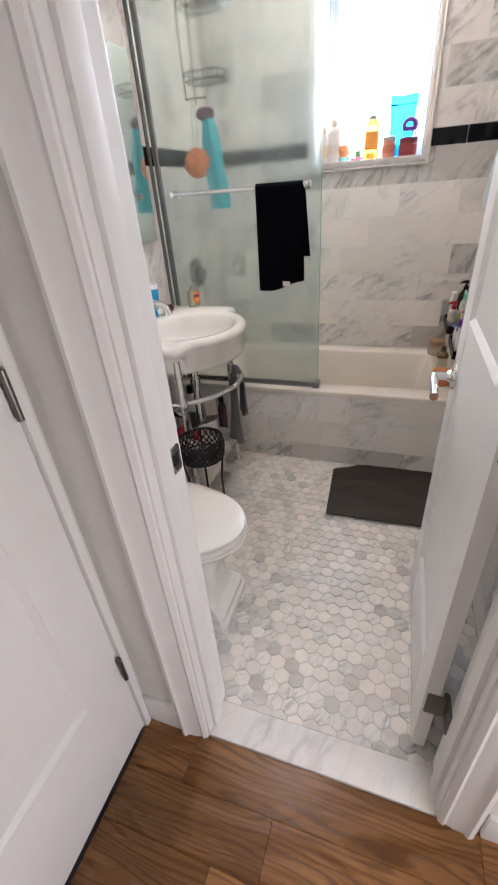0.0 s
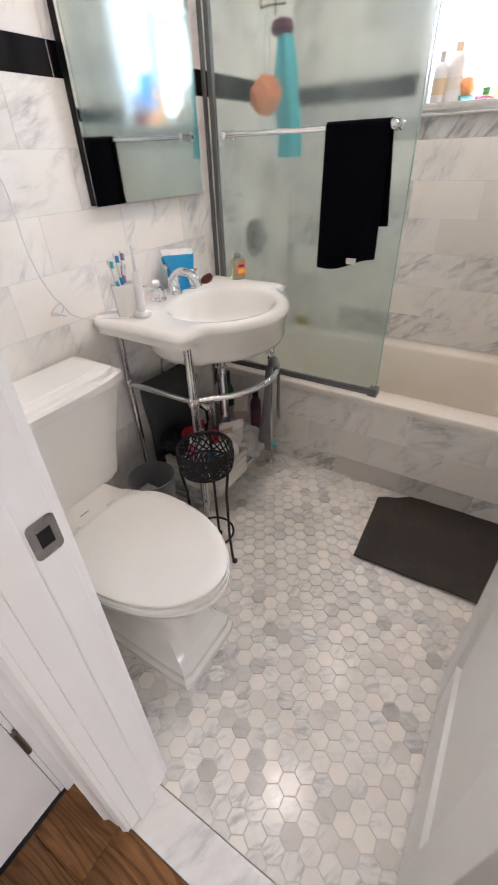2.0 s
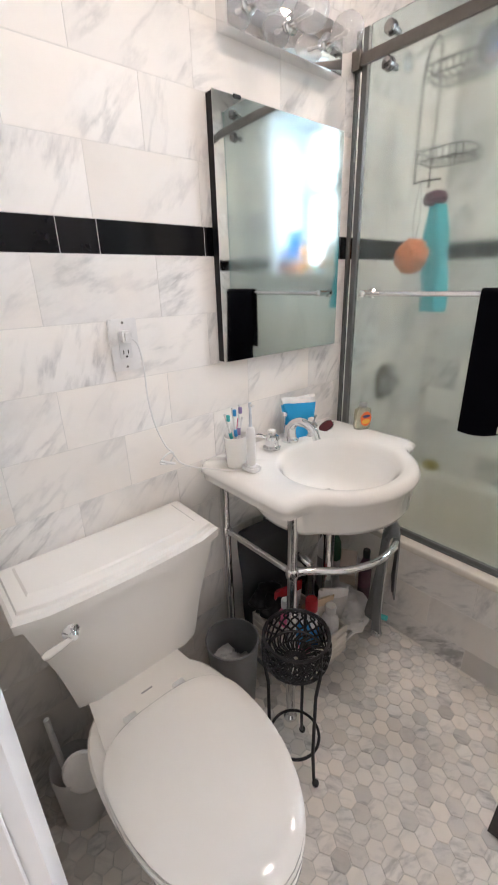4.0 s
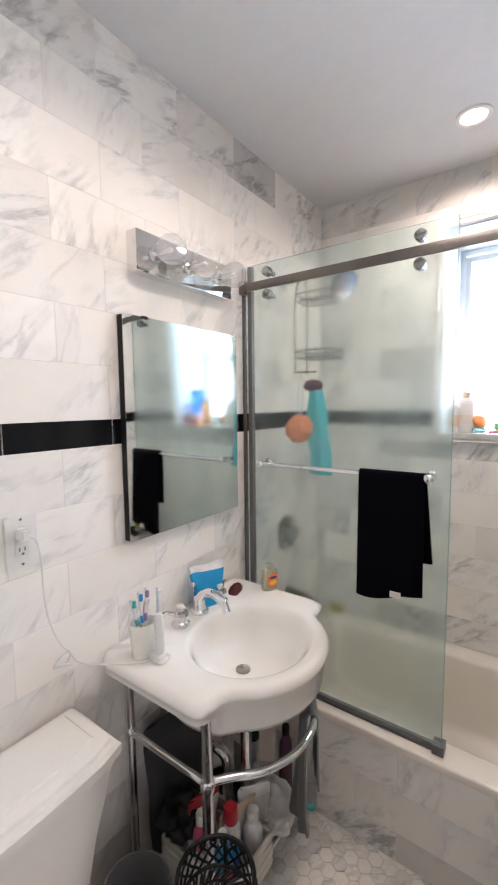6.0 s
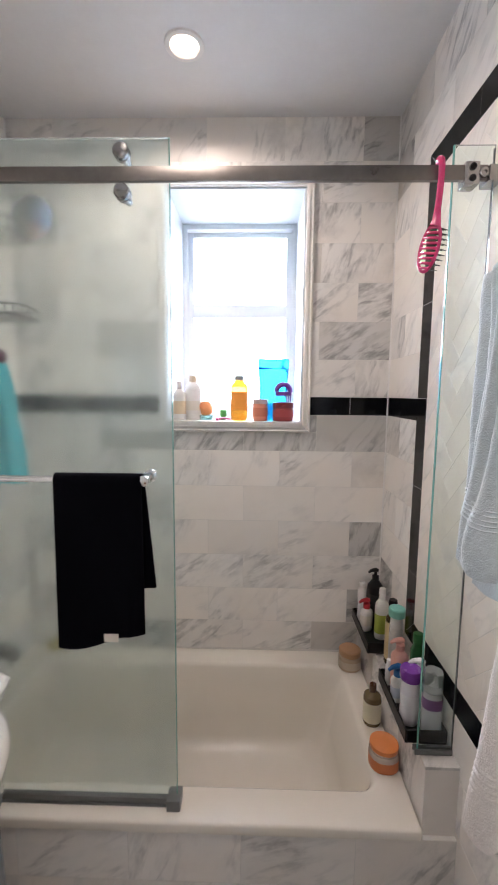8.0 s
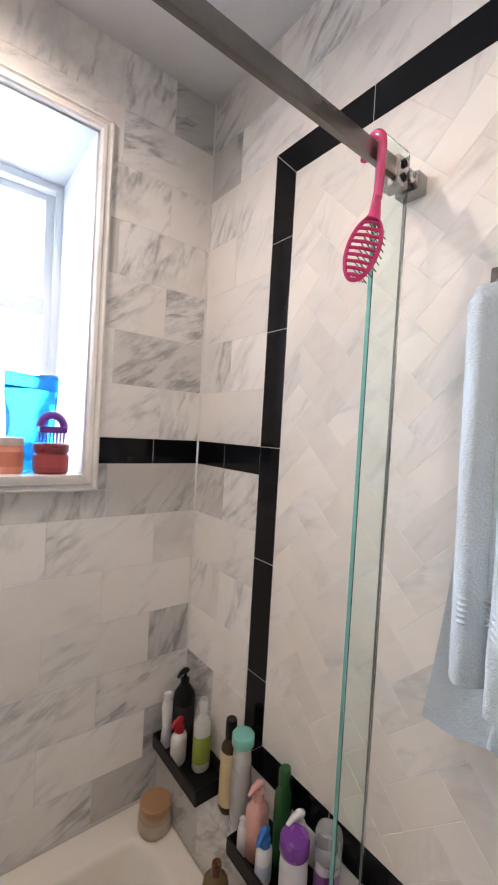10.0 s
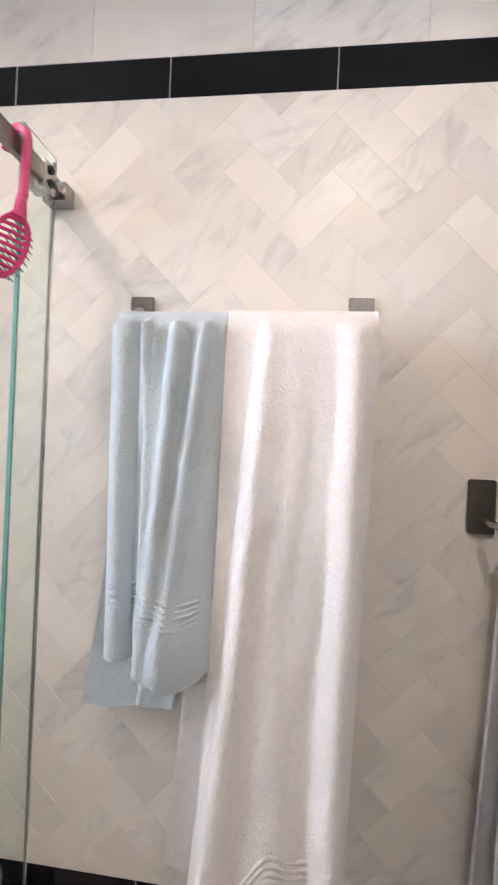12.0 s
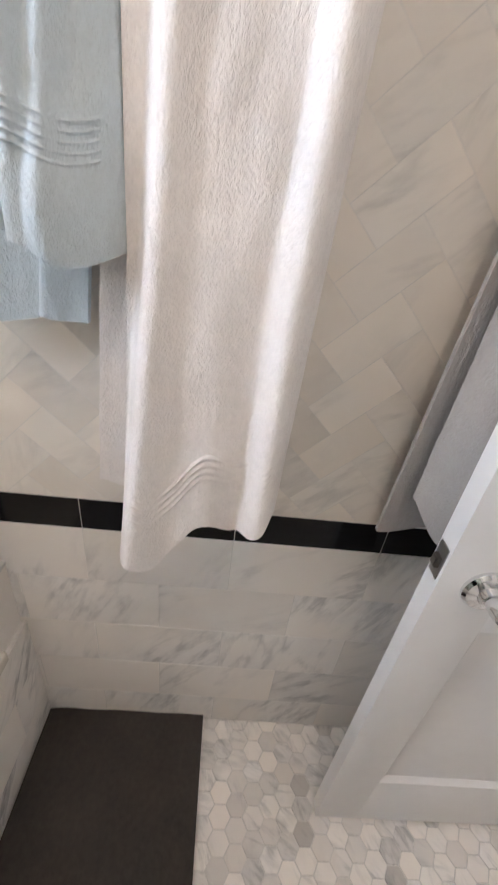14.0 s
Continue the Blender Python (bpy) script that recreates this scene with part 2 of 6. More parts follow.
TOWEL_GREY = terry("grey_terry", (0.36, 0.335, 0.31))
TOWEL_BLACK = terry("black_terry", (0.0025, 0.0027, 0.0045), 500, 0.4, sheen=0.0, shine=0.04)
RAG = terry("grey_rag", (0.24, 0.245, 0.24), 500, 0.5, sheen=0.1)
HEM_WHITE = plain("white_hem", (0.86, 0.815, 0.78), 0.95, bump=0.3, grain=400)
MAT = plain("dark_bath_mat", (0.044, 0.037, 0.032), 0.85, vary=0.30, grain=70, bump=0.5)
BULB_GLASS = thin_glass("bulb_glass")
LAMP_GLOW = glow("lamp_glow", (1.0, 0.72, 0.48), 9)
DAYLIGHT = glow("outdoor_daylight", (0.95, 0.98, 1.0), 4.5)
_colours = {}


def dye(color, rough=0.35, kind="plastic"):
    """A plain plastic, card or cloth of some colour."""
    key = (color, rough, kind)
    if key not in _colours:
        if kind == "clear":
            _colours[key] = plain("tinted_plastic", color, rough, vary=0.04, Transmission_Weight=0.75, IOR=1.3)
        else:
            _colours[key] = plain(kind, color, rough, vary=0.05, bump=0.05)
    return _colours[key]


# ---- mesh helpers ----
def mesh_of(bm, name, sharp=35):
    bmesh.ops.recalc_face_normals(bm, faces=bm.faces)
    for e in bm.edges:
        e.smooth = len(e.link_faces) == 2 and e.calc_face_angle(0) < radians(sharp)
    for f in bm.faces:
        f.smooth = True
    me = bpy.data.meshes.new(name)
    bm.to_mesh(me)
    bm.free()
    return me


def thing(name, at, label, category, group="", kind=""):
    """An empty at a thing's base; its parts are built in the room's coordinates."""
    ob = tagged(new(name), label, category, group, kind)
    ob.matrix_basis = Matrix.Translation(at)
    ob.empty_display_size = 0.05
    return ob


def base_of(ob):
    m = ob.matrix_basis.copy()
    while ob.parent:
        ob = ob.parent
        m = ob.matrix_basis @ m
    return m


def part(name, bm, material, parent=None, label="", sharp=35):
    if parent:
        bm.transform(base_of(parent).inverted())
    ob = new(name, mesh_of(bm, name, sharp))
    ob.data.materials.append(material)
    ob.parent = parent
    return tagged(ob, label)


def alone(name, bm, material, label, category, kind="", group="", sharp=35):
    ob = part(name, bm, material, None, label, sharp)
    return tagged(ob, "", category, group, kind)


def box(x0, x1, y0, y1, z0, z1, bevel=0.0, seg=2, bm=None):
    own = bmesh.new()
    bmesh.ops.create_cube(own, size=1, matrix=Matrix.Translation(((x0 + x1) / 2, (y0 + y1) / 2, (z0 + z1) / 2)) @ Matrix.Diagonal((x1 - x0, y1 - y0, z1 - z0, 1)))
    if bevel:
        bmesh.ops.bevel(own, geom=own.edges[:], offset=bevel, segments=seg, affect="EDGES", profile=0.7)
    return merged(bm, own)


def merged(bm, own):
    if bm is None:
        return own
    me = bpy.data.meshes.new("join")
    own.to_mesh(me)
    own.free()
    bm.from_mesh(me)
    bpy.data.meshes.remove(me)
    return bm


def loft(rings, close=True, cap0=True, cap1=True, bm=None):
    """Joins rings of equally many points; caps the first and the last."""
    own = bmesh.new()
    vs = [[own.verts.new(p) for p in r] for r in rings]
    n = len(vs[0])
    for a, b in zip(vs, vs[1:]):
        for i in range(n if close else n - 1):
            j = (i + 1) % n
            own.faces.new((a[i], a[j], b[j], b[i]))
    if cap0 and close:
        own.faces.new(vs[0][::-1])
    if cap1 and close:
        own.faces.new(vs[-1])
    return merged(bm, own)


def ring(r, z, m=None, n=24, ry=None, power=2.0):
    """A round (or, with a higher power, squarish) ring in the plane z."""
    out = []
    for i in range(n):
        a = 2 * math.pi * i / n
        c, s = math.cos(a), math.sin(a)
        k = (abs(c) ** power + abs(s) ** power) ** (-1 / power)
        p = Vector((r * c * k, (ry or r) * s * k, z))
        out.append(m @ p if m else p)
    return out


def lathe(profile, m=None, n=24, bm=None, ry=1.0, power=2.0):
    """profile: (radius, height) from the bottom up."""
    m = m or Matrix()
    return loft([ring(max(r, 1e-4), z, m, n, max(r, 1e-4) * ry, power) for r, z in profile], bm=bm)


def tube(points, r, n=10, bm=None, closed=False, taper=None):
    """A round bar along a line of points."""
    pts = [Vector(p) for p in points]
    rings, up = [], None
    for i, p in enumerate(pts):
        a = pts[i - 1] if i or closed else p
        b = pts[(i + 1) % len(pts)] if i < len(pts) - 1 or closed else p
        d = (b - a).normalized()
        if up is None:
            up = d.orthogonal().normalized()
        up = (up - d * up.dot(d)).normalized()
        side = d.cross(up)
        k = r * (taper[i] if taper else 1)
        rings.append([p + k * (math.cos(2 * math.pi * j / n) * up + math.sin(2 * math.pi * j / n) * side) for j in range(n)])
    if closed:
        rings.append(rings[0])
        own = loft(rings, cap0=False, cap1=False)
        bmesh.ops.remove_doubles(own, verts=own.verts[:], dist=1e-6)
        return merged(bm, own)
    return loft(rings, bm=bm)


def curve(points, steps=8):
    """Catmull-Rom through points."""
    p = [Vector(q) for q in points]
    p = [2 * p[0] - p[1]] + p + [2 * p[-1] - p[-2]]
    out = []
    for i in range(1, len(p) - 2):
        for k in range(steps):
            t = k / steps
            a, b, c, d = p[i - 1:i + 3]
            out.append(0.5 * ((2 * b) + (c - a) * t + (2 * a - 5 * b + 4 * c - d) * t * t + (3 * b - a - 3 * c + d) * t ** 3))
    return out + [p[-2]]


def extrude(outline, m, depth, bevel=0.0, bm=None, seg=2):
    """A flat outline (x, y) pushed out along z by depth, then set by m."""
    own = bmesh.new()
    low = [own.verts.new((x, y, 0)) for x, y in outline]
    top = [own.verts.new((x, y, depth)) for x, y in outline]
    own.faces.new(low[::-1])
    own.faces.new(top)
    for i in range(len(low)):
        j = (i + 1) % len(low)
        own.faces.new((low[i], low[j], top[j], top[i]))
    if bevel:
        edges = [e for e in own.edges if abs(e.verts[0].co.z - e.verts[1].co.z) < 1e-6]
        bmesh.ops.bevel(own, geom=edges, offset=bevel, segments=seg, affect="EDGES")
    own.transform(m)
    return merged(bm, own)


def facing(x, y, z, nx, ny, spin=0):
    """A pose whose own z points along the level direction (nx, ny) and whose own y is up."""
    n = Vector((nx, ny, 0)).normalized()
    u = Vector((-ny, nx, 0)).normalized()
    m = Matrix((u, Vector((0, 0, 1)), n)).transposed().to_4x4()
    return Matrix.Translation((x, y, z)) @ m @ Matrix.Rotation(radians(spin), 4, "Z")


def rounded(w, h, r, seg=4):
    out = []
    for cx, cy, a0 in ((w / 2 - r, h / 2 - r, 0), (-w / 2 + r, h / 2 - r, 90), (-w / 2 + r, -h / 2 + r, 180), (w / 2 - r, -h / 2 + r, 270)):
        out += [(cx + r * math.cos(radians(a0 + 90 * k / seg)), cy + r * math.sin(radians(a0 + 90 * k / seg))) for k in range(seg + 1)]
    return out


# ---- the setting ----
SKIN = 0.0085      # tile thickness proud of the grout bed
WIN_X0, WIN_X1, WIN_Z0, WIN_Z1 = 0.636, 1.198, 1.472, 2.400
DEEP, CASING = 0.345, 0.034      # depth of the window's reveal, width of its marble surround
JAMB_L, JAMB_R, DOOR_TOP = 0.781, 1.396, 2.045


def structure(name, bm, material, label, category):
    return alone(name, bm, material, label, category, "structure")


wall_west = structure("wall_west", box(-0.15, -0.0008, HALL + 0.002, BACK + 0.2, -0.1, CEIL), GROUT, "bathroom wall clad in white veined marble tiles", "wall")
_bm = box(-0.15, WIN_X0, BACK + 0.0008, BACK + 0.46, -0.1, CEIL)
box(WIN_X1, W + 0.15, BACK + 0.0008, BACK + 0.46, -0.1, CEIL, bm=_bm)
box(WIN_X0, WIN_X1, BACK + 0.0008, BACK + 0.46, -0.1, WIN_Z0 - 0.02, bm=_bm)
box(WIN_X0, WIN_X1, BACK + 0.0008, BACK + 0.46, WIN_Z1, CEIL, bm=_bm)
wall_north = structure("wall_north", _bm, GROUT, "grey veined marble tiled wall behind the bathtub", "wall")
wall_east = structure("wall_east", box(W + 0.0008, W + 0.15, HALL + 0.002, BACK, -0.1, CEIL), GROUT, "marble wall with black-framed herringbone panel", "wall")
_bm = box(0.0, JAMB_L - 0.02, HALL, FRONT, -0.1, CEIL)
box(JAMB_R + 0.02, W, HALL, FRONT, -0.1, CEIL, bm=_bm)
box(JAMB_L - 0.02, JAMB_R + 0.02, HALL, FRONT, DOOR_TOP + 0.02, CEIL, bm=_bm)
wall_south = structure("wall_south", _bm, WALL_PAINT, "painted wall between bathroom and hall", "wall")
ceiling = structure("ceiling", box(-0.15, W + 0.15, HALL, BACK + 0.46, CEIL, CEIL + 0.1), CEILING_PAINT, "smooth white painted bathroom ceiling", "ceiling")
floor = structure("floor", box(0.0, W, -1.40, 0.02, -0.08, -0.0016), GROUT_FLOOR, "white and grey marble hexagon mosaic floor", "floor")
structure("threshold", box(JAMB_L - 0.012, JAMB_R + 0.012, -1.502, -1.402, -0.03, 0.007, 0.004), MARBLE_SLAB, "polished white marble door saddle", "threshold")

# the hall outside the door
structure("hall_floor_bed", box(0.4, 2.6, -3.7, -1.5025, -0.08, -0.012), DARK_STEEL, "dark bed under the oak boards", "floor")
hall_floor = thing("hall_floor", (1.5, -2.0, -0.01), "varnished brown oak strip floor", "floor", kind="structure")
_y, _row = -1.503, 0
while _y > -3.56:
    _x = 0.578 - (0.31, 0.05, 0.44, 0.2)[_row % 4]
    while _x < 2.6:
        _len = (0.62, 0.48, 0.75)[(_row + int(_x * 7)) % 3]
        part("board", box(max(_x, 0.58) + 0.0002, max(min(_x + _len, 2.6), 0.6) - 0.0002, _y - 0.1278, _y - 0.0003, -0.012, 0.0, 0.0012, 1), OAK, hall_floor)
        _x += _len
    _y -= 0.128
    _row += 1
structure("hall_wall_back", box(0.4, 2.6, -3.8, -3.7, -0.1, CEIL), WALL_PAINT, "painted hall wall", "wall")
# unseen end wall; its opening is invented to let the fill lamp in
_bm = box(2.6, 2.7, -3.8, HALL, -0.1, 0.3)
box(2.6, 2.7, -3.8, HALL, 1.4, CEIL, bm=_bm)
box(2.6, 2.7, -3.8, -2.9, 0.3, 1.4, bm=_bm)
box(2.6, 2.7, -1.75, HALL, 0.3, 1.4, bm=_bm)
structure("hall_wall_end", _bm, WALL_PAINT, "unseen painted hall wall with an opening added for the fill lamp", "wall")
structure("hall_wall_front", box(W + 0.15, 2.6, HALL, HALL + 0.1, -0.1, CEIL), WALL_PAINT, "painted hall wall", "wall")
_bm = box(0.44, 0.572, -1.535, HALL, -0.1, CEIL)
box(0.44, 0.572, -3.7, -2.33, -0.1, CEIL, bm=_bm)
box(0.44, 0.572, -2.33, -1.535, 2.06, CEIL, bm=_bm)
structure("hall_wall_side", _bm, WALL_PAINT, "painted hall wall round a closed door", "wall")
structure("hall_ceiling", box(0.4, 2.7, -3.8, HALL, CEIL, CEIL + 0.1), CEILING_PAINT, "white hall ceiling", "ceiling")
structure("backdrop", box(-6, 8, 6.0, 6.05, -2, 9), DAYLIGHT, "bright overcast daylight outside the window", "backdrop").visible_shadow = False


def moulding(x0, x1, y, sign, z0, z1):
    """A stepped door casing on a wall at y; its thick edge is at x0."""
    s = 1 if x1 > x0 else -1
    prof = [(0, 0), (0, 0.022), (0.012, 0.026), (0.022, 0.018), (0.045, 0.016), (0.06, 0.012), (0.068, 0.016), (abs(x1 - x0), 0.010), (abs(x1 - x0), 0)]
    rings = [[Vector((x0 + s * a, y + sign * d, z)) for a, d in prof] for z in (z0, z1)]
    return loft(rings)


# bathroom door frame
_frame = thing("door_frame", (1.1, -1.43, 0.0), "white painted door frame with stepped casing", "door frame", kind="structure")
for _side, _x in ((-1, JAMB_L), (1, JAMB_R)):
    _a, _b = sorted((_x, _x + _side * 0.0195))
    part("jamb", box(_a, _b, HALL - 0.002, FRONT + 0.002, 0.004, DOOR_TOP, 0.0015, 1), WHITE_PAINT, _frame)
    _a, _b = sorted((_x, _x - _side * 0.011))
    part("door_stop", box(_a, _b, -1.478, -1.433, 0.007, DOOR_TOP - 0.001, 0.003), WHITE_PAINT, _frame)
    part("casing", moulding(_x + _side * 0.085, _x + _side * 0.006, HALL, -1, 0.0, DOOR_TOP + 0.08), WHITE_PAINT, _frame)
    part("casing", moulding(_x + _side * 0.075, _x + _side * 0.006, FRONT, 1, 0.001, DOOR_TOP + 0.08), WHITE_PAINT, _frame)
part("head_jamb", box(JAMB_L, JAMB_R, HALL - 0.002, FRONT + 0.002, DOOR_TOP, DOOR_TOP + 0.019), WHITE_PAINT, _frame)
part("head_casing", box(JAMB_L - 0.085, JAMB_R + 0.085, HALL - 0.020, HALL, DOOR_TOP + 0.081, DOOR_TOP + 0.16, 0.004), WHITE_PAINT, _frame)
_strike = part("strike_plate", extrude(rounded(0.040, 0.060, 0.008), facing(JAMB_L, -1.406, 0.930, 1, 0), 0.002, 0.0006), STEEL, _frame, "brushed steel strike plate")
part("latch_hole", box(JAMB_L + 0.0018, JAMB_L + 0.0026, -1.415, -1.396, 0.917, 0.943), BLACK, _strike, "dark latch hole")
structure("baseboard", box(0.573, 0.704, HALL - 0.014, HALL, 0.0, 0.115, 0.004), WHITE_PAINT, "white painted hall baseboard", "baseboard")
structure("baseboard", box(1.498, 2.6, HALL - 0.014, HALL, 0.0, 0.115, 0.004), WHITE_PAINT, "white painted hall baseboard", "baseboard")


def leaf(ob, x0, x1, y0, y1, z0, z1, panels, face):
    """A door leaf along y: stiles, rails and recessed panels. face: the sides' rails are proud of the panels."""
    ya, yb = panels[0][0], panels[0][1]
    part("stile", box(x0, x1, y0, ya, z0, z1, 0.002), WHITE_PAINT, ob)
    part("stile", box(x0, x1, yb, y1, z0, z1, 0.002), WHITE_PAINT, ob)
    edges = [z0] + [q for p in panels for q in p[2:]] + [z1]
    for a, b in zip(edges[::2], edges[1::2]):
        part("rail", box(x0 + 0.0005, x1 - 0.0005, ya - 0.001, yb + 0.001, a, b, 0.002), WHITE_PAINT, ob)
    for p in panels:
        part("panel", box(x0 + 0.011, x1 - 0.011, ya - 0.006, yb + 0.006, p[2] - 0.006, p[3] + 0.006), WHITE_PAINT, ob)
        for xs, d in ((x0, 1), (x1, -1)):
            outer = [(ya, p[2]), (yb, p[2]), (yb, p[3]), (ya, p[3])]
            inner = [(ya + 0.012, p[2] + 0.012), (yb - 0.012, p[2] + 0.012), (yb - 0.012, p[3] - 0.012), (ya + 0.012, p[3] - 0.012)]
            lip = loft([[Vector((xs + d * 0.001, y, z)) for y, z in outer], [Vector((xs + d * 0.0105, y, z)) for y, z in inner], [Vector((xs + d * 0.013, y, z)) for y, z in inner], [Vector((xs + d * 0.013, y, z)) for y, z in outer]], cap0=False, cap1=False)
            part("bead", lip, WHITE_PAINT, ob)


# the bathroom door, folded back towards the towel wall
DX0, DX1, DY0, DY1 = 1.337, 1.372, -1.358, -0.748
door_1 = thing("door_1", (1.37, -1.06, 0.012), "white painted panel door standing open", "door", kind="structure")
leaf(door_1, DX0, DX1, DY0, DY1, 0.014, 2.03, [(DY0 + 0.105, DY1 - 0.105, 0.235, 0.80), (DY0 + 0.105, DY1 - 0.105, 1.06, 1.93)], 1)
for _z in (0.24, 1.02, 1.82):
    part("hinge", lathe([(0.004, -0.047), (0.0065, -0.045), (0.0065, 0.045), (0.004, 0.047)], Matrix.Translation((1.387, -1.352, _z)), 12), DARK_STEEL, door_1, "dark metal hinge")
    part("hinge_leaf", box(DX0 + 0.006, 1.385, DY0 - 0.0025, DY0 - 0.0002, _z - 0.044, _z + 0.044, 0.001, 1), DARK_STEEL, door_1, "dark metal hinge leaf")
    part("hinge_leaf", box(1.3925, 1.3955, -1.402, -1.35, _z - 0.044, _z + 0.044, 0.0008, 1), DARK_STEEL, door_1, "dark metal hinge leaf")
for _x, _d in ((DX0, -1), (DX1, 1)):
    _m = facing(_x, -0.820, 0.900, _d, 0)
    _rose = part("handle_rose", lathe([(0.035, 0.0), (0.035, 0.005), (0.031, 0.010), (0.017, 0.013), (0.0145, 0.022)], _m, 32), CHROME, door_1, "chrome handle rose")
    _tip = [(_x + _d * 0.012, -0.820, 0.900), (_x + _d * 0.040, -0.820, 0.900), (_x + _d * 0.052, -0.824, 0.899), (_x + _d * 0.056, -0.837, 0.896), (_x + _d * 0.057, -0.935, 0.888)]
    part("lever", tube(curve(_tip, 5), 0.0118, 16), CHROME, door_1, "chrome door lever")
part("latch_plate", box(DX0 + 0.005, DX1 - 0.005, DY1 - 0.0005, DY1 + 0.0018, 0.905, 0.962, 0.0008, 1), STEEL, door_1, "steel latch plate")
part("latch_bolt", extrude([(-0.007, -0.009), (0.007, -0.009), (0.007, 0.009), (-0.007, 0.009)], facing(1.354, DY1, 0.933, 0, 1), 0.010, 0.002), DARK_STEEL, door_1, "steel latch bolt")

# the closed door in the hall
door_2 = thing("door_2", (0.56, -1.93, 0.01), "closed white painted hall door with recessed panels", "door", kind="structure")
leaf(door_2, 0.542, 0.577, -2.30, -1.547, 0.016, 2.03, [(-2.19, -1.66, 0.35, 1.93)], 1)
for _z in (0.32, 1.115, 1.85):
    part("hinge", lathe([(0.004, -0.047), (0.0065, -0.045), (0.0065, 0.045), (0.004, 0.047)], Matrix.Translation((0.584, -1.541, _z)), 12), DARK_STEEL, door_2, "dark metal hinge")
_frame = thing("door_frame", (0.57, -1.52, 0.0), "white painted frame round the hall door", "door frame", kind="structure")
part("casing", box(0.5725, 0.586, -1.535, -1.5155, 0.0, 2.12, 0.003), WHITE_PAINT, _frame)
part("jamb", box(0.44, 0.5715, -1.5455, -1.5355, 0.0, 2.05), WHITE_PAINT, _frame)
part("casing", box(0.5725, 0.590, -2.40, -2.315, 0.0, 2.12, 0.003), WHITE_PAINT, _frame)
part("casing", box(0.5725, 0.590, -2.40, -1.5155, 2.121, 2.19, 0.003), WHITE_PAINT, _frame)

# ---- window ----
window_1 = thing("window_1", (0.93, BACK + 0.1, WIN_Z0), "white vinyl double-hung window glowing with daylight", "window", kind="structure")
_y0 = BACK + DEEP
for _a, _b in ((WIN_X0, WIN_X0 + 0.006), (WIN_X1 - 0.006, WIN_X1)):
    part("reveal", box(_a, _b, BACK + 0.003, _y0 + 0.07, WIN_Z0, WIN_Z1), REVEAL_DIMMED, window_1, "window reveal, its white darkened and blued against daylight glare")
part("reveal", box(WIN_X0 + 0.006, WIN_X1 - 0.006, BACK + 0.003, _y0 + 0.07, WIN_Z1 - 0.006, WIN_Z1), REVEAL_DIMMED, window_1, "window head, its white darkened and blued against daylight glare")
FX0, FX1, FZ0, FZ1 = WIN_X0 + 0.006, WIN_X1 - 0.006, WIN_Z0, WIN_Z1 - 0.006
for _a in ((FX0, FX0 + 0.016, FZ0, FZ1), (FX1 - 0.016, FX1, FZ0, FZ1), (FX0 + 0.016, FX1 - 0.016, FZ1 - 0.024, FZ1), (FX0 + 0.016, FX1 - 0.016, FZ0, FZ0 + 0.02)):
    part("window_frame", box(_a[0], _a[1], _y0, _y0 + 0.07, _a[2], _a[3], 0.002), VINYL, window_1)
for _a in ((FX0 + 0.016, FX0 + 0.022), (FX1 - 0.022, FX1 - 0.016)):
    part("track_lip", box(_a[0], _a[1], _y0 + 0.002, _y0 + 0.008, FZ0 + 0.02, FZ1 - 0.024), VINYL, window_1)
for _z0, _z1, _dy in ((2.005, FZ1 - 0.024, 0.040), (FZ0 + 0.02, 2.012, 0.010)):
    _sx0, _sx1, _sy = FX0 + 0.016, FX1 - 0.016, _y0 + _dy
    _sash = part("sash", box(_sx0, _sx0 + 0.030, _sy, _sy + 0.028, _z0, _z1, 0.003), VINYL, window_1)
    part("stile", box(_sx1 - 0.030, _sx1, _sy, _sy + 0.028, _z0, _z1, 0.003), VINYL, _sash)
    _low, _top = (0.022, 0.024) if _dy > 0.02 else (0.045, 0.052)
    part("rail", box(_sx0 + 0.030, _sx1 - 0.030, _sy, _sy + 0.028, _z1 - _top, _z1, 0.003), VINYL, _sash)
    part("rail", box(_sx0 + 0.030, _sx1 - 0.030, _sy, _sy + 0.028, _z0, _z0 + _low, 0.003), VINYL, _sash)
    _pane = part("pane", box(_sx0 + 0.028, _sx1 - 0.028, _sy + 0.012, _sy + 0.016, _z0 + _low - 0.002, _z1 - _top + 0.002), GLASS, _sash)
    _pane.visible_shadow = False
part("sash_lock", extrude(rounded(0.05, 0.016, 0.006), Matrix.Translation((0.905, _y0 + 0.022, 2.0125)), 0.012, 0.003), VINYL, window_1, "white sash lock")
# marble surround: a moulded architrave and a sill
_trim = thing("window_trim", (0.93, BACK, WIN_Z0 - 0.03), "moulded marble surround of the window", "trim", kind="structure")


def architrave(a, b, inward):
    """A moulded marble bar between two points of the wall."""
    a, b, inward = Vector(a), Vector(b), Vector(inward)
    prof = [(q * CASING / 0.045, d) for q, d in ((0, 0), (0, 0.012), (0.008, 0.016), (0.014, 0.011), (0.02, 0.011), (0.028, 0.017), (0.04, 0.017), (0.045, 0.012), (0.045, 0))]
    along = (b - a).normalized()
    return loft([[p + inward * (CASING - q) + along * (k * (CASING - q)) - Vector((0, d, 0)) for q, d in prof] for p, k in ((a, -1), (b, 1))])


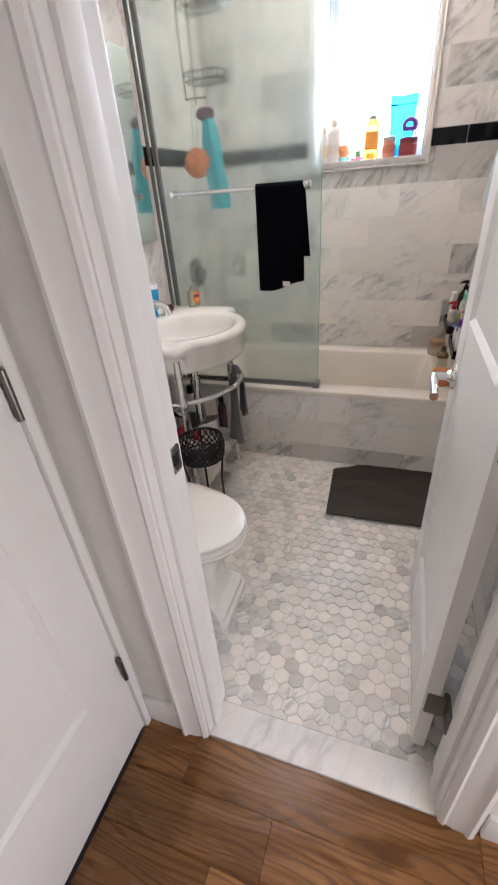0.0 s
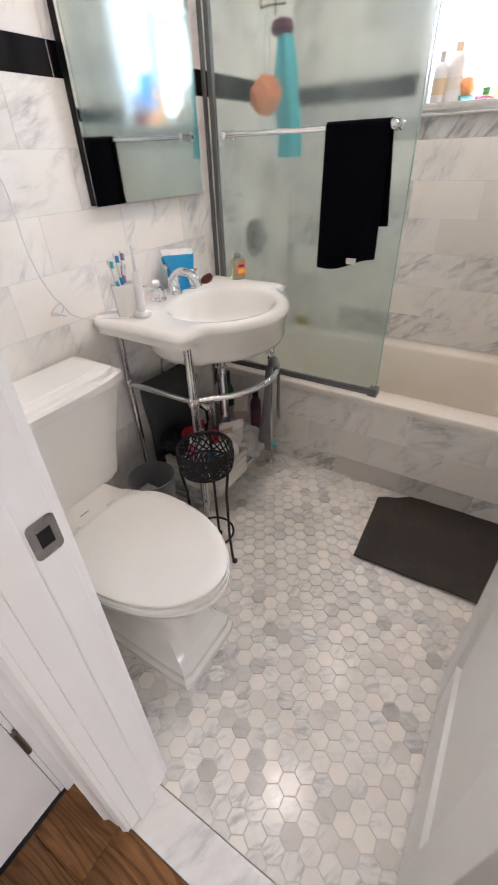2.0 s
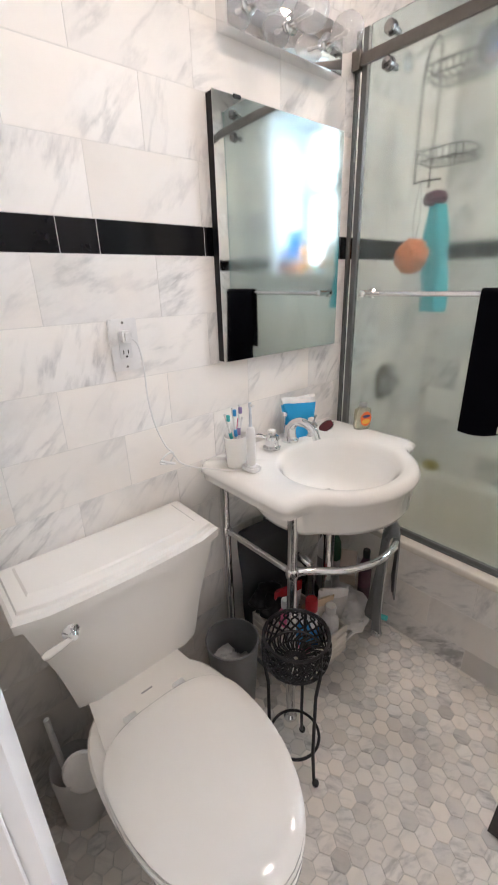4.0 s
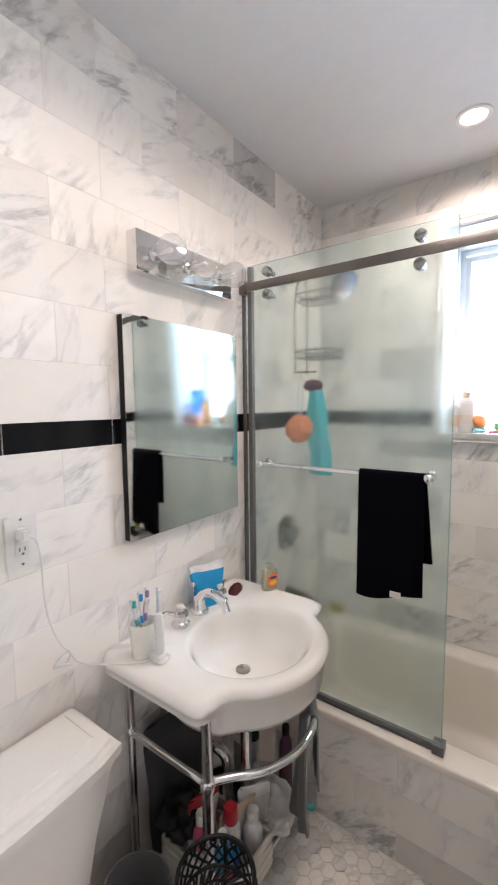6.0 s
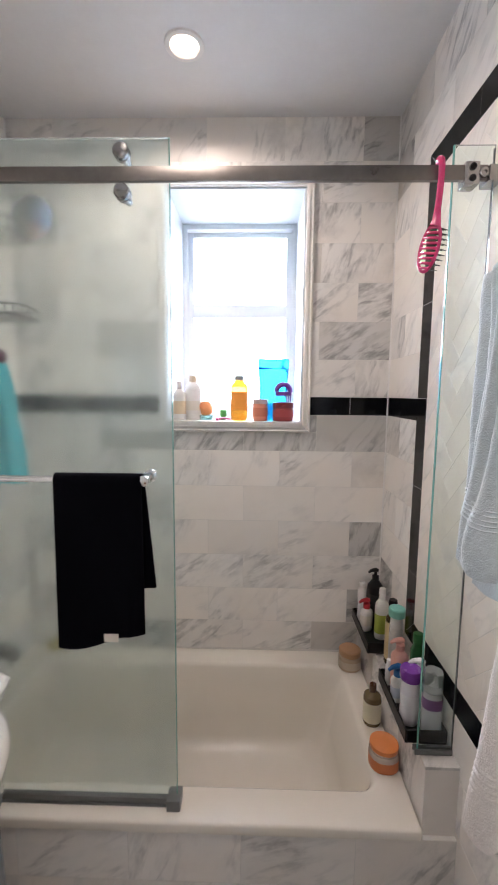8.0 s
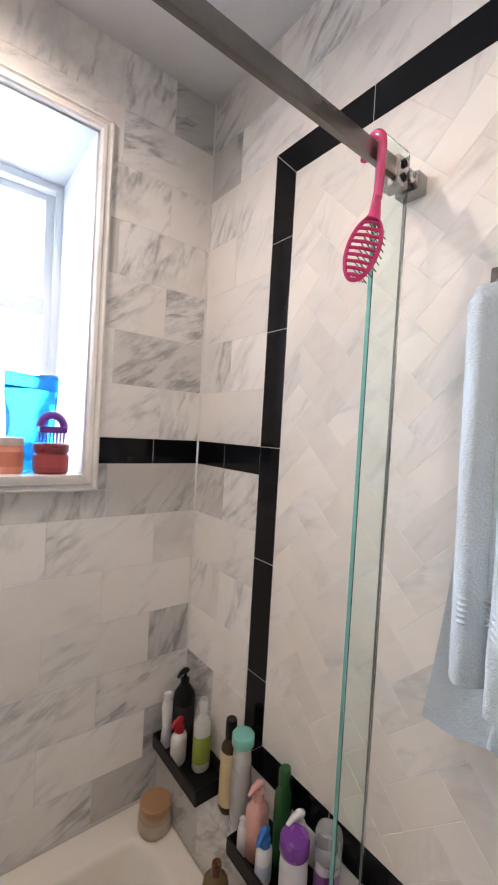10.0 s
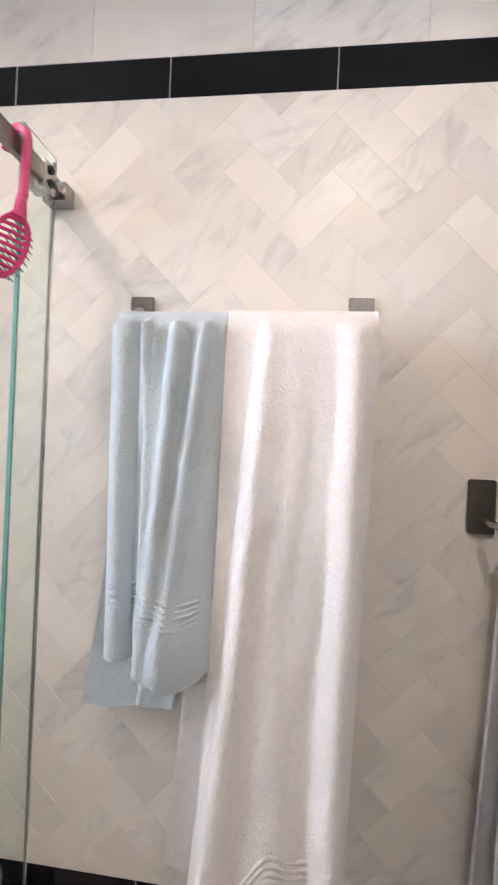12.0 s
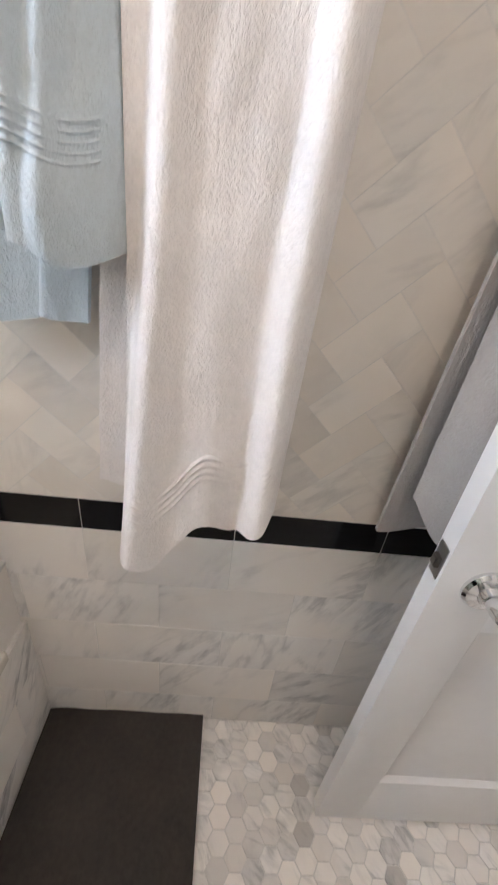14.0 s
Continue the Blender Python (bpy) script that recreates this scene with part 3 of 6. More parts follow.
for _a, _b, _i in (((WIN_X1, BACK, WIN_Z0 - 0.012), (WIN_X1, BACK, WIN_Z1), (1, 0, 0)), ((WIN_X0, BACK, WIN_Z0 - 0.012), (WIN_X0, BACK, WIN_Z1), (-1, 0, 0)), ((WIN_X0, BACK, WIN_Z1), (WIN_X1, BACK, WIN_Z1), (0, 0, 1)), ((WIN_X0, BACK, WIN_Z0 - 0.012), (WIN_X1, BACK, WIN_Z0 - 0.012), (0, 0, -1))):
    part("architrave", architrave(_a, _b, _i), MARBLE_SLAB, _trim)
part("sill", box(WIN_X0 + 0.001, WIN_X1 - 0.001, BACK - 0.018, _y0 + 0.0, WIN_Z0 - 0.018, WIN_Z0 - 0.0015, 0.004), MARBLE_SLAB, _trim)

# ---- tub front, ledge ----
RIM = 0.445
tub_apron = structure("tub_apron", box(0.0, W, 0.0028, 0.06, -0.02, RIM - 0.032), GROUT, "grey marble tiled front of the bathtub", "tub front")
tub_ledge = structure("tub_ledge", box(1.4675, W, 0.0148, BACK, RIM - 0.05, 0.6160), GROUT, "marble tiled ledge at the bathtub's end", "ledge")


# ---- bathtub ----
def tub_ring(x0, x1, y0, y1, z, r, n=6):
    out = []
    for cx, cy, a0 in ((x1 - r, y1 - r, 0), (x0 + r, y1 - r, 90), (x0 + r, y0 + r, 180), (x1 - r, y0 + r, 270)):
        out += [Vector((cx + r * math.cos(radians(a0 + 90 * k / n)), cy + r * math.sin(radians(a0 + 90 * k / n)), z)) for k in range(n + 1)]
    return out


bathtub = thing("bathtub", (0.75, 0.38, 0.0), "cream white enamelled alcove bathtub", "bathtub")
_X0, _X1, _Y0, _Y1 = 0.002, 1.464, -0.004, BACK - 0.002
_rings = [tub_ring(_X0 + 0.006, _X1 - 0.002, _Y0 + 0.006, _Y1 - 0.002, RIM - 0.032, 0.006), tub_ring(_X0, _X1, _Y0, _Y1, RIM - 0.029, 0.008), tub_ring(_X0, _X1, _Y0, _Y1, RIM - 0.007, 0.008),
          tub_ring(_X0 + 0.004, _X1 - 0.003, _Y0 + 0.002, _Y1 - 0.003, RIM - 0.002, 0.012), tub_ring(_X0 + 0.012, _X1 - 0.008, _Y0 + 0.008, _Y1 - 0.008, RIM, 0.014),
          tub_ring(0.10, 1.392, 0.098, 0.672, RIM, 0.06), tub_ring(0.108, 1.384, 0.106, 0.664, RIM - 0.004, 0.06), tub_ring(0.116, 1.372, 0.112, 0.658, RIM - 0.018, 0.06),
          tub_ring(0.14, 1.325, 0.128, 0.642, 0.22, 0.07), tub_ring(0.152, 1.295, 0.138, 0.632, 0.135, 0.075), tub_ring(0.166, 1.272, 0.152, 0.618, 0.105, 0.075), tub_ring(0.20, 1.235, 0.185, 0.585, 0.092, 0.07), tub_ring(0.40, 1.0, 0.30, 0.47, 0.086, 0.06)]
part("basin", loft(_rings, cap0=False), ENAMEL, bathtub, sharp=50)
part("drain", lathe([(0.032, 0.086), (0.032, 0.090), (0.02, 0.091)], Matrix.Translation((0.33, 0.385, 0.001)), 20), CHROME, bathtub, "chrome drain")

# ---- sliding shower door ----
GY = 0.050
shower_door = thing("shower_door", (0.43, GY, RIM), "fogged frameless glass sliding shower door", "shower door")
_pane = part("glass_pane", box(0.052, 0.803, GY - 0.004, GY + 0.004, RIM + 0.022, 2.170, 0.0012, 1), GLASS_FOG, shower_door)
_pane.visible_shadow = False
for _x in (0.803,):
    part("glass_edge", box(_x, _x + 0.0016, GY - 0.0038, GY + 0.0038, RIM + 0.022, 2.170), GLASS_EDGE, shower_door, "green glass edge")
RAILZ = 2.083
for _x in (0.135, 0.700):
    for _z in (RAILZ + 0.043, RAILZ - 0.043):
        _r = part("roller", lathe([(0.009, -0.030), (0.009, 0.006), (0.015, 0.007), (0.019, 0.011), (0.019, 0.017), (0.016, 0.0185), (0.018, 0.020), (0.018, 0.030), (0.015, 0.034), (0.004, 0.036)], facing(_x, GY - 0.005, _z, 0, -1), 28), DARK_CHROME, shower_door, "dark chrome roller")
        part("roller_groove", lathe([(0.0165, 0.0172), (0.0175, 0.0176), (0.0175, 0.0196), (0.0165, 0.020)], facing(_x, GY - 0.005, _z, 0, -1), 28), BLACK, _r)
part("bottom_seal", box(0.052, 0.803, GY - 0.009, GY + 0.009, RIM + 0.006, RIM + 0.024, 0.002), SEAL, shower_door, "grey bottom seal")
_bar = part("towel_bar", tube([(0.118, GY - 0.062, 1.378), (0.756, GY - 0.062, 1.378)], 0.0085, 16), CHROME, shower_door, "chrome towel bar")
for _x in (0.127, 0.747):
    part("bar_post", lathe([(0.017, 0.0), (0.017, 0.006), (0.011, 0.012), (0.010, 0.05), (0.014, 0.058), (0.013, 0.070), (0.006, 0.074)], facing(_x, GY - 0.0045, 1.378, 0, -1), 20), CHROME, _bar)
shower_rail = thing("shower_rail", (0.75, GY + 0.025, RAILZ), "brushed steel flat shower rail", "rail")
part("rail", box(0.012, W - 0.03, GY - 0.022, GY - 0.010, RAILZ - 0.016, RAILZ + 0.016, 0.0015), DARK_STEEL, shower_rail)
part("wall_bracket", box(0.0005, 0.030, GY - 0.030, GY - 0.002, RAILZ - 0.026, RAILZ + 0.026, 0.003), DARK_STEEL, shower_rail)
part("wall_bracket", box(W - 0.032, W - 0.0005, GY - 0.034, GY + 0.016, RAILZ - 0.022, RAILZ + 0.012, 0.003), STEEL, shower_rail)
_clamp = part("glass_clamp", box(W - 0.082, W - 0.050, GY - 0.026, GY + 0.014, RAILZ - 0.027, RAILZ + 0.022, 0.003), STEEL, shower_rail)
for _z in (RAILZ + 0.010, RAILZ - 0.014):
    part("screw", lathe([(0.0075, 0.0), (0.0075, 0.003), (0.005, 0.0035), (0.004, 0.001)], facing(W - 0.066, GY - 0.0262, _z, 0, -1), 14), BLACK, _clamp, "black socket screw")
part("rail_end_screw", lathe([(0.011, 0.0), (0.011, 0.006), (0.009, 0.008), (0.004, 0.0085), (0.003, 0.005)], facing(W - 0.040, GY - 0.0222, RAILZ - 0.002, 0, -1), 18), STEEL, shower_rail, "round steel screw")
wall_profile = thing("shower_wall_profile", (0.02, GY, RIM), "dark grey metal profile beside the shower door", "profile")
part("channel", box(0.030, 0.050, GY - 0.012, GY + 0.012, RIM + 0.002, 2.165, 0.002), SEAL, wall_profile)
part("strip", box(0.0005, 0.010, GY - 0.009, GY + 0.009, RIM + 0.002, 2.165, 0.001), SEAL, wall_profile)
part("web", box(0.010, 0.030, GY + 0.004, GY + 0.010, RIM + 0.002, 2.165), GLASS_PANEL, wall_profile)
guide = thing("door_guide", (0.8, GY, RIM), "grey metal floor guide on the bathtub rim", "guide")
part("track", box(0.06, 0.775, GY - 0.013, GY + 0.013, RIM + 0.0005, RIM + 0.0055, 0.001, 1), SEAL, guide)
part("block", box(0.777, 0.815, GY - 0.026, GY + 0.022, RIM + 0.0005, RIM + 0.034, 0.004), SEAL, guide)
fixed = thing("fixed_glass_panel", (1.5, GY + 0.008, 0.62), "narrow clear glass panel with green edge", "glass panel")
_pane = part("glass_pane", box(1.461, W - 0.003, GY + 0.003, GY + 0.011, 0.619, 2.155, 0.001, 1), GLASS_PANEL, fixed)
_pane.visible_shadow = False
part("glass_edge", box(1.4585, 1.4608, GY + 0.0035, GY + 0.0105, 0.619, 2.155), GLASS_EDGE, fixed, "green glass edge")
part("foot_channel", box(1.450, W - 0.005, GY - 0.004, GY + 0.002, 0.6185, 0.634, 0.001, 1), SEAL, fixed, "grey metal foot channel")
part("foot_channel", box(1.450, W - 0.005, GY + 0.012, GY + 0.018, 0.6185, 0.634, 0.001, 1), SEAL, fixed, "grey metal foot channel")
part("wall_bead", box(W - 0.004, W - 0.0005, GY + 0.0115, GY + 0.0155, 0.62, 2.15), SEAL, fixed)


# ---- basin ----
SY, SZ = -0.350, 0.886


def basin_outline(k=0.0):
    """The basin's edge, drawn in by k."""
    pts = [(0.004, -0.340 + k), (0.20, -0.340 + k), (0.375 - k, -0.340 + k), (0.396 - k, -0.332 + k), (0.404 - k, -0.312 + k), (0.404 - k, -0.282), (0.408 - k, -0.256), (0.428 - k, -0.228)]
    for a in range(-48, 49, 8):
        pts.append((0.296 + (0.254 - k) * math.cos(radians(a)), (0.256 - k) * 1.06 * math.sin(radians(a))))
    pts += [(x, -y) for x, y in reversed(pts[:8])]
    return pts


def around(poly, c, n=120):
    """Where rays from c meet the outline."""
    out = []
    for i in range(n):
        a = 2 * math.pi * i / n + 0.004
        d = Vector((math.cos(a), math.sin(a)))
        best = None
        for p, q in zip(poly, poly[1:] + poly[:1]):
            e = Vector(q) - Vector(p)
            den = d.x * e.y - d.y * e.x
            if abs(den) < 1e-9:
                continue
            w = Vector(p) - Vector(c)
            t, u = (w.x * e.y - w.y * e.x) / den, (w.x * d.y - w.y * d.x) / den
            if t > 0 and -1e-6 <= u <= 1 + 1e-6 and (best is None or t > best):
                best = t
        out.append(Vector(c) + d * best)
    return out


def basin_ring(k, z, bow=0.0):
    return [Vector((p.x, p.y + SY, z)) for p in around(basin_outline(k), (0.29, 0.0))]


def bowl_ring(f, z, n=120):
    out = []
    for i in range(n):
        a = 2 * math.pi * i / n + 0.004
        out.append(Vector((0.306 - 0.045 * max(0.0, 1 - f) + 0.182 * f * math.cos(a), SY + 0.005 + 0.200 * f * math.sin(a), z)))
    return out


def body_ring(f, z, n=120):
    """The bowl's underside, inside the slab's edge."""
    out = []
    for i, p in enumerate(around(basin_outline(0.013), (0.29, 0.0))):
        a = 2 * math.pi * i / n + 0.004
        e = 1 / math.sqrt((math.cos(a) / 0.252) ** 2 + (math.sin(a) / 0.285) ** 2)
        d = min(e, (p - Vector((0.29, 0.0))).length) * f
        out.append(Vector((0.29 + d * math.cos(a), SY + d * math.sin(a), z)))
    return out


console_sink = thing("console_sink", (0.25, SY, 0.0), "white china console basin on chrome legs", "sink")
_rings = [bowl_ring(0.12, SZ - 0.140), bowl_ring(0.5, SZ - 0.132), bowl_ring(0.74, SZ - 0.108), bowl_ring(0.88, SZ - 0.066), bowl_ring(0.96, SZ - 0.032), bowl_ring(1.01, SZ - 0.015), bowl_ring(1.05, SZ - 0.007), bowl_ring(1.09, SZ - 0.0025),
          basin_ring(0.026, SZ), basin_ring(0.014, SZ - 0.002), basin_ring(0.006, SZ - 0.008), basin_ring(0.0, SZ - 0.019), basin_ring(0.001, SZ - 0.029), basin_ring(0.008, SZ - 0.037), basin_ring(0.010, SZ - 0.056), body_ring(1.0, SZ - 0.059), body_ring(0.985, SZ - 0.115), body_ring(0.955, SZ - 0.132), body_ring(0.80, SZ - 0.140), body_ring(0.4, SZ - 0.152)]
basin = part("basin", loft(_rings), CHINA, console_sink, sharp=60)
part("drain", lathe([(0.024, 0.0), (0.024, 0.004), (0.018, 0.006), (0.002, 0.007)], Matrix.Translation((0.268, SY + 0.012, SZ - 0.1395)), 24), STEEL, basin, "steel drain stopper")
LEGS = [(0.358, -0.619), (0.358, -0.083), (0.042, -0.619), (0.042, -0.083)]
for _x, _y in LEGS:
    part("leg", lathe([(0.023, 0.0), (0.024, 0.012), (0.016, 0.022), (0.015, 0.60), (0.019, 0.604), (0.021, 0.617), (0.019, 0.630), (0.015, 0.634), (0.015, SZ - 0.064), (0.020, SZ - 0.0565)], Matrix.Translation((_x, _y, 0)), 18), CHROME, console_sink, "chrome leg")
for _y in (-0.619, -0.083):
    part("side_rail", tube([(0.054, _y, 0.617), (0.345, _y, 0.617)], 0.0105, 12), CHROME, console_sink, "chrome rail")
    part("low_rail", tube([(0.054, _y, 0.135), (0.345, _y, 0.135)], 0.0095, 12), CHROME, console_sink, "chrome rail")
_bow = curve([(0.358, -0.606, 0.617), (0.392, -0.568, 0.617), (0.455, -0.50, 0.617), (0.493, -0.42, 0.617), (0.503, -0.351, 0.617), (0.493, -0.28, 0.617), (0.455, -0.20, 0.617), (0.392, -0.135, 0.617), (0.358, -0.097, 0.617)], 6)
part("front_rail", tube(_bow, 0.0115, 12), CHROME, console_sink, "bowed chrome rail")
part("low_front_rail", tube([(0.358, -0.606, 0.135), (0.358, -0.097, 0.135)], 0.0095, 12), CHROME, console_sink, "chrome rail")
part("drain_pipe", lathe([(0.019, 0.27), (0.019, 0.60), (0.024, 0.605), (0.024, 0.63), (0.017, 0.635), (0.017, SZ - 0.15)], Matrix.Translation((0.285, SY, 0)), 16), CHROME, console_sink, "chrome waste pipe")
_trap = curve([(0.285, SY, 0.30), (0.285, SY, 0.26), (0.262, SY, 0.225), (0.225, SY, 0.235), (0.205, SY, 0.29), (0.205, SY, 0.38), (0.185, SY, 0.42), (0.10, SY, 0.425), (0.0, SY, 0.425)], 5)
part("trap", tube(_trap, 0.019, 14), CHROME, console_sink, "chrome waste trap")
for _y in (SY - 0.10, SY + 0.10):
    _v = part("stop_valve", lathe([(0.022, 0.0), (0.022, 0.005), (0.010, 0.010), (0.010, 0.045), (0.015, 0.048), (0.015, 0.062), (0.006, 0.066)], facing(0.0005, _y, 0.49, 1, 0), 16), CHROME, console_sink, "chrome stop valve")
    part("supply_hose", tube(curve([(0.045, _y, 0.49), (0.05, _y, 0.54), (0.06, _y * 0.9 + SY * 0.1, 0.66), (0.09, _y * 0.8 + SY * 0.2, SZ - 0.10)], 6), 0.005, 8), STEEL, _v)


# ---- taps and small things on the basin ----
FY = SY + 0.018
faucet = thing("faucet", (0.075, FY, SZ), "chrome widespread basin faucet with white-topped handles", "faucet")
_spout = part("spout_base", lathe([(0.032, 0.0), (0.032, 0.007), (0.024, 0.014), (0.021, 0.032), (0.021, 0.052), (0.015, 0.060)], Matrix.Translation((0.075, FY, SZ)), 24), CHROME, faucet)
part("spout", tube(curve([(0.075, FY, SZ + 0.03), (0.082, FY, SZ + 0.056), (0.108, FY, SZ + 0.078), (0.148, FY, SZ + 0.080), (0.182, FY, SZ + 0.064), (0.200, FY, SZ + 0.034)], 6), 0.0165, 16, taper=[1.15 - 0.35 * i / 30 for i in range(31)]), CHROME, _spout)
part("lift_rod", lathe([(0.004, 0.05), (0.004, 0.085), (0.010, 0.087), (0.011, 0.097), (0.006, 0.102)], Matrix.Translation((0.046, FY, SZ)), 14), CHROME, _spout)
for _s in (-1, 1):
    _y = FY + _s * 0.100
    _h = part("handle", lathe([(0.031, 0.0), (0.031, 0.006), (0.023, 0.013), (0.024, 0.026), (0.028, 0.036), (0.024, 0.046), (0.014, 0.052), (0.014, 0.058)], Matrix.Translation((0.082, _y, SZ)), 24), CHROME, faucet, "chrome tap handle")
    part("button", lathe([(0.0130, 0.0575), (0.0145, 0.060), (0.0125, 0.067), (0.005, 0.070)], Matrix.Translation((0.082, _y, SZ)), 18), CHINA, _h, "white porcelain button")
    part("lever", tube(curve([(0.082, _y, SZ + 0.040), (0.074, _y + _s * 0.026, SZ + 0.046), (0.064, _y + _s * 0.046, SZ + 0.054), (0.058, _y + _s * 0.060, SZ + 0.052)], 5), 0.0068, 10), CHROME, _h)


def flask(name, label, at, r, h, body, cap=None, band=None, flat=1.0, neck=0.45, spin=0.0, waist=0.0, group="", power=2.3):
    """A bottle, jar or tin: body, shoulder, neck, cap (radius, height, material, kind) and a paper label (from, to, material)."""
    m = Matrix.Translation(at) @ Matrix.Rotation(radians(spin), 4, "Z")
    ob = thing(name, at, label, "bottle" if "bottle" in name else name.split("_")[-1], group)
    n = r * neck
    prof = [(r * 0.90, 0.0), (r, 0.006), (r * (1 - waist), h * 0.45), (r, h * 0.78), (r * 0.93, h * 0.87), (max(n, r * 0.6), h * 0.95), (n, h)]
    part("body", lathe(prof, m, 28, ry=flat, power=power), body, ob)
    if band:
        z0, z1, mat_ = band
        f = lambda z: r * (1 - waist * (1 - abs(z / h - 0.45) / 0.45 if z < 0.9 * h else 0)) * 1.012
        part("paper_label", loft([ring(f(h * z), h * z, m, 28, f(h * z) * flat, power) for z in (z0, (z0 + z1) / 2, z1)], cap0=False, cap1=False), mat_, ob, "printed label")
    if cap:
        cr, ch, mat_ = cap[:3]
        if len(cap) > 3 and cap[3] == "pump":
            c = part("collar", lathe([(cr, h - 0.002), (cr, h + 0.018), (cr * 0.45, h + 0.021), (cr * 0.40, h + ch)], m, 18), mat_, ob, "pump collar")
            part("pump_head", tube([m @ Vector(p) for p in ((-0.010, 0, h + ch + 0.004), (0.0, 0, h + ch + 0.008), (0.022, 0, h + ch + 0.008), (0.036, 0, h + ch + 0.001))], 0.0075, 10, taper=[1.0, 1.25, 0.9, 0.55]), mat_, c)
        else:
            part("cap", lathe([(cr * 0.97, h - 0.003), (cr, h), (cr, h + ch * 0.85), (cr * 0.9, h + ch)], m, 24, ry=flat if cr > n * 1.6 else 1.0), mat_, ob, "screw cap")
    return ob


# toothbrush cup
WHITE_PL, SKY, TEAL, PINK, PURPLE = dye((0.78, 0.77, 0.75), 0.3), dye((0.03, 0.28, 0.62), 0.35), dye((0.05, 0.45, 0.45), 0.35), dye((0.75, 0.16, 0.30), 0.35), dye((0.17, 0.04, 0.30), 0.3)
ORANGE, GREEN, RED, BROWN, GREY = dye((0.80, 0.22, 0.03), 0.4), dye((0.10, 0.40, 0.10), 0.4), dye((0.45, 0.02, 0.03), 0.35), dye((0.10, 0.045, 0.02), 0.3), dye((0.30, 0.30, 0.30), 0.4)
PAPER, CREAM = dye((0.74, 0.70, 0.62), 0.6), dye((0.72, 0.58, 0.40), 0.5)
_cx, _cy = 0.108, -0.610
cup = thing("toothbrush_cup", (_cx, _cy, SZ), "white oval cup holding several toothbrushes", "cup")
part("cup", lathe([(0.028, 0.0), (0.030, 0.004), (0.034, 0.10), (0.032, 0.101), (0.027, 0.008)], Matrix.Translation((_cx, _cy, SZ)), 24, ry=1.2), CHINA, cup)
for _n, (_dx, _dy, _h, _c) in enumerate([(0.01, -0.030, 0.175, TEAL), (-0.012, -0.008, 0.185, SKY), (-0.014, 0.014, 0.19, dye((0.30, 0.22, 0.42), 0.4)), (0.012, 0.012, 0.145, PINK), (0.002, 0.024, 0.15, WHITE_PL)]):
    b = thing("toothbrush", (_cx, _cy, SZ + 0.006), ("white and teal", "white and blue", "white and violet", "pink", "white")[_n] + " toothbrush standing in the cup", "toothbrush", "toothbrushes in the cup")
    lean = Vector((_dx * 0.8 - 0.004, _dy * 1.7, _h)).normalized()
    p0 = Vector((_cx - _dx * 0.9, _cy - _dy * 0.4, SZ + 0.008))
    part("shaft", tube([p0, p0 + lean * _h * 0.5, p0 + lean * _h * 0.8, p0 + lean * _h], 0.0042, 8, taper=[1, 1.2, 0.7, 0.9]), WHITE_PL if _n != 3 else PINK, b)
    if _n < 3:
        h0 = p0 + lean * _h * 0.84
        part("bristles", box(h0.x + 0.002, h0.x + 0.012, h0.y - 0.004, h0.y + 0.004, h0.z + 0.004, h0.z + 0.024, 0.001, 1), _c, b)
        part("grip", tube([p0 + lean * _h * 0.5, p0 + lean * _h * 0.62], 0.0056, 8), _c, b)
etb = thing("electric_toothbrush", (0.165, -0.602, SZ), "white electric toothbrush on its charging stand", "toothbrush")
part("charger", extrude(rounded(0.058, 0.046, 0.016), Matrix.Translation((0.165, -0.600, SZ)), 0.017, 0.004), WHITE_PL, etb, "white charging stand")
part("body", lathe([(0.011, 0.017), (0.0145, 0.025), (0.0145, 0.115), (0.011, 0.138), (0.006, 0.142)], Matrix.Translation((0.165, -0.600, SZ)), 18), WHITE_PL, etb)
part("brush_neck", lathe([(0.006, 0.142), (0.0045, 0.15), (0.004, 0.195), (0.005, 0.20), (0.0045, 0.215)], Matrix.Translation((0.165, -0.600, SZ)), 12), dye((0.66, 0.70, 0.74), 0.3), etb)
part("bristles", tube([(0.169, -0.600, SZ + 0.207), (0.180, -0.600, SZ + 0.207)], 0.0045, 10), WHITE_PL, etb)
# charging cable up to the outlet
outlet = thing("wall_outlet", (0.003, -0.887, 1.22), "white double wall outlet with a charger plug", "outlet")
part("cover_plate", extrude(rounded(0.079, 0.132, 0.005), facing(0.0005, -0.887, 1.284, 1, 0), 0.006, 0.002), WHITE_PL, outlet)
_face = part("receptacle", extrude(rounded(0.034, 0.068, 0.003), facing(0.0065, -0.887, 1.284, 1, 0), 0.0025, 0.0008), dye((0.70, 0.70, 0.68), 0.35), outlet)
for _dy, _dz in ((-0.007, -0.018), (0.006, -0.018)):
    part("slot", box(0.0088, 0.0094, -0.887 + _dy - 0.0012, -0.887 + _dy + 0.0012, 1.284 + _dz - 0.005, 1.284 + _dz + 0.005), BLACK, _face)
part("slot", box(0.0088, 0.0094, -0.889, -0.884, 1.252, 1.257), BLACK, _face)
for _dz in (0.056, -0.056):
    part("screw", lathe([(0.0035, 0), (0.003, 0.001)], facing(0.0066, -0.887, 1.284 + _dz, 1, 0), 10), STEEL, outlet)
plug = thing("charger_plug", (0.02, -0.887, 1.30), "white charger plug with a thin white cable", "charger")
part("plug", extrude(rounded(0.026, 0.030, 0.006), facing(0.0092, -0.890, 1.307, 1, 0), 0.030, 0.005), WHITE_PL, plug)
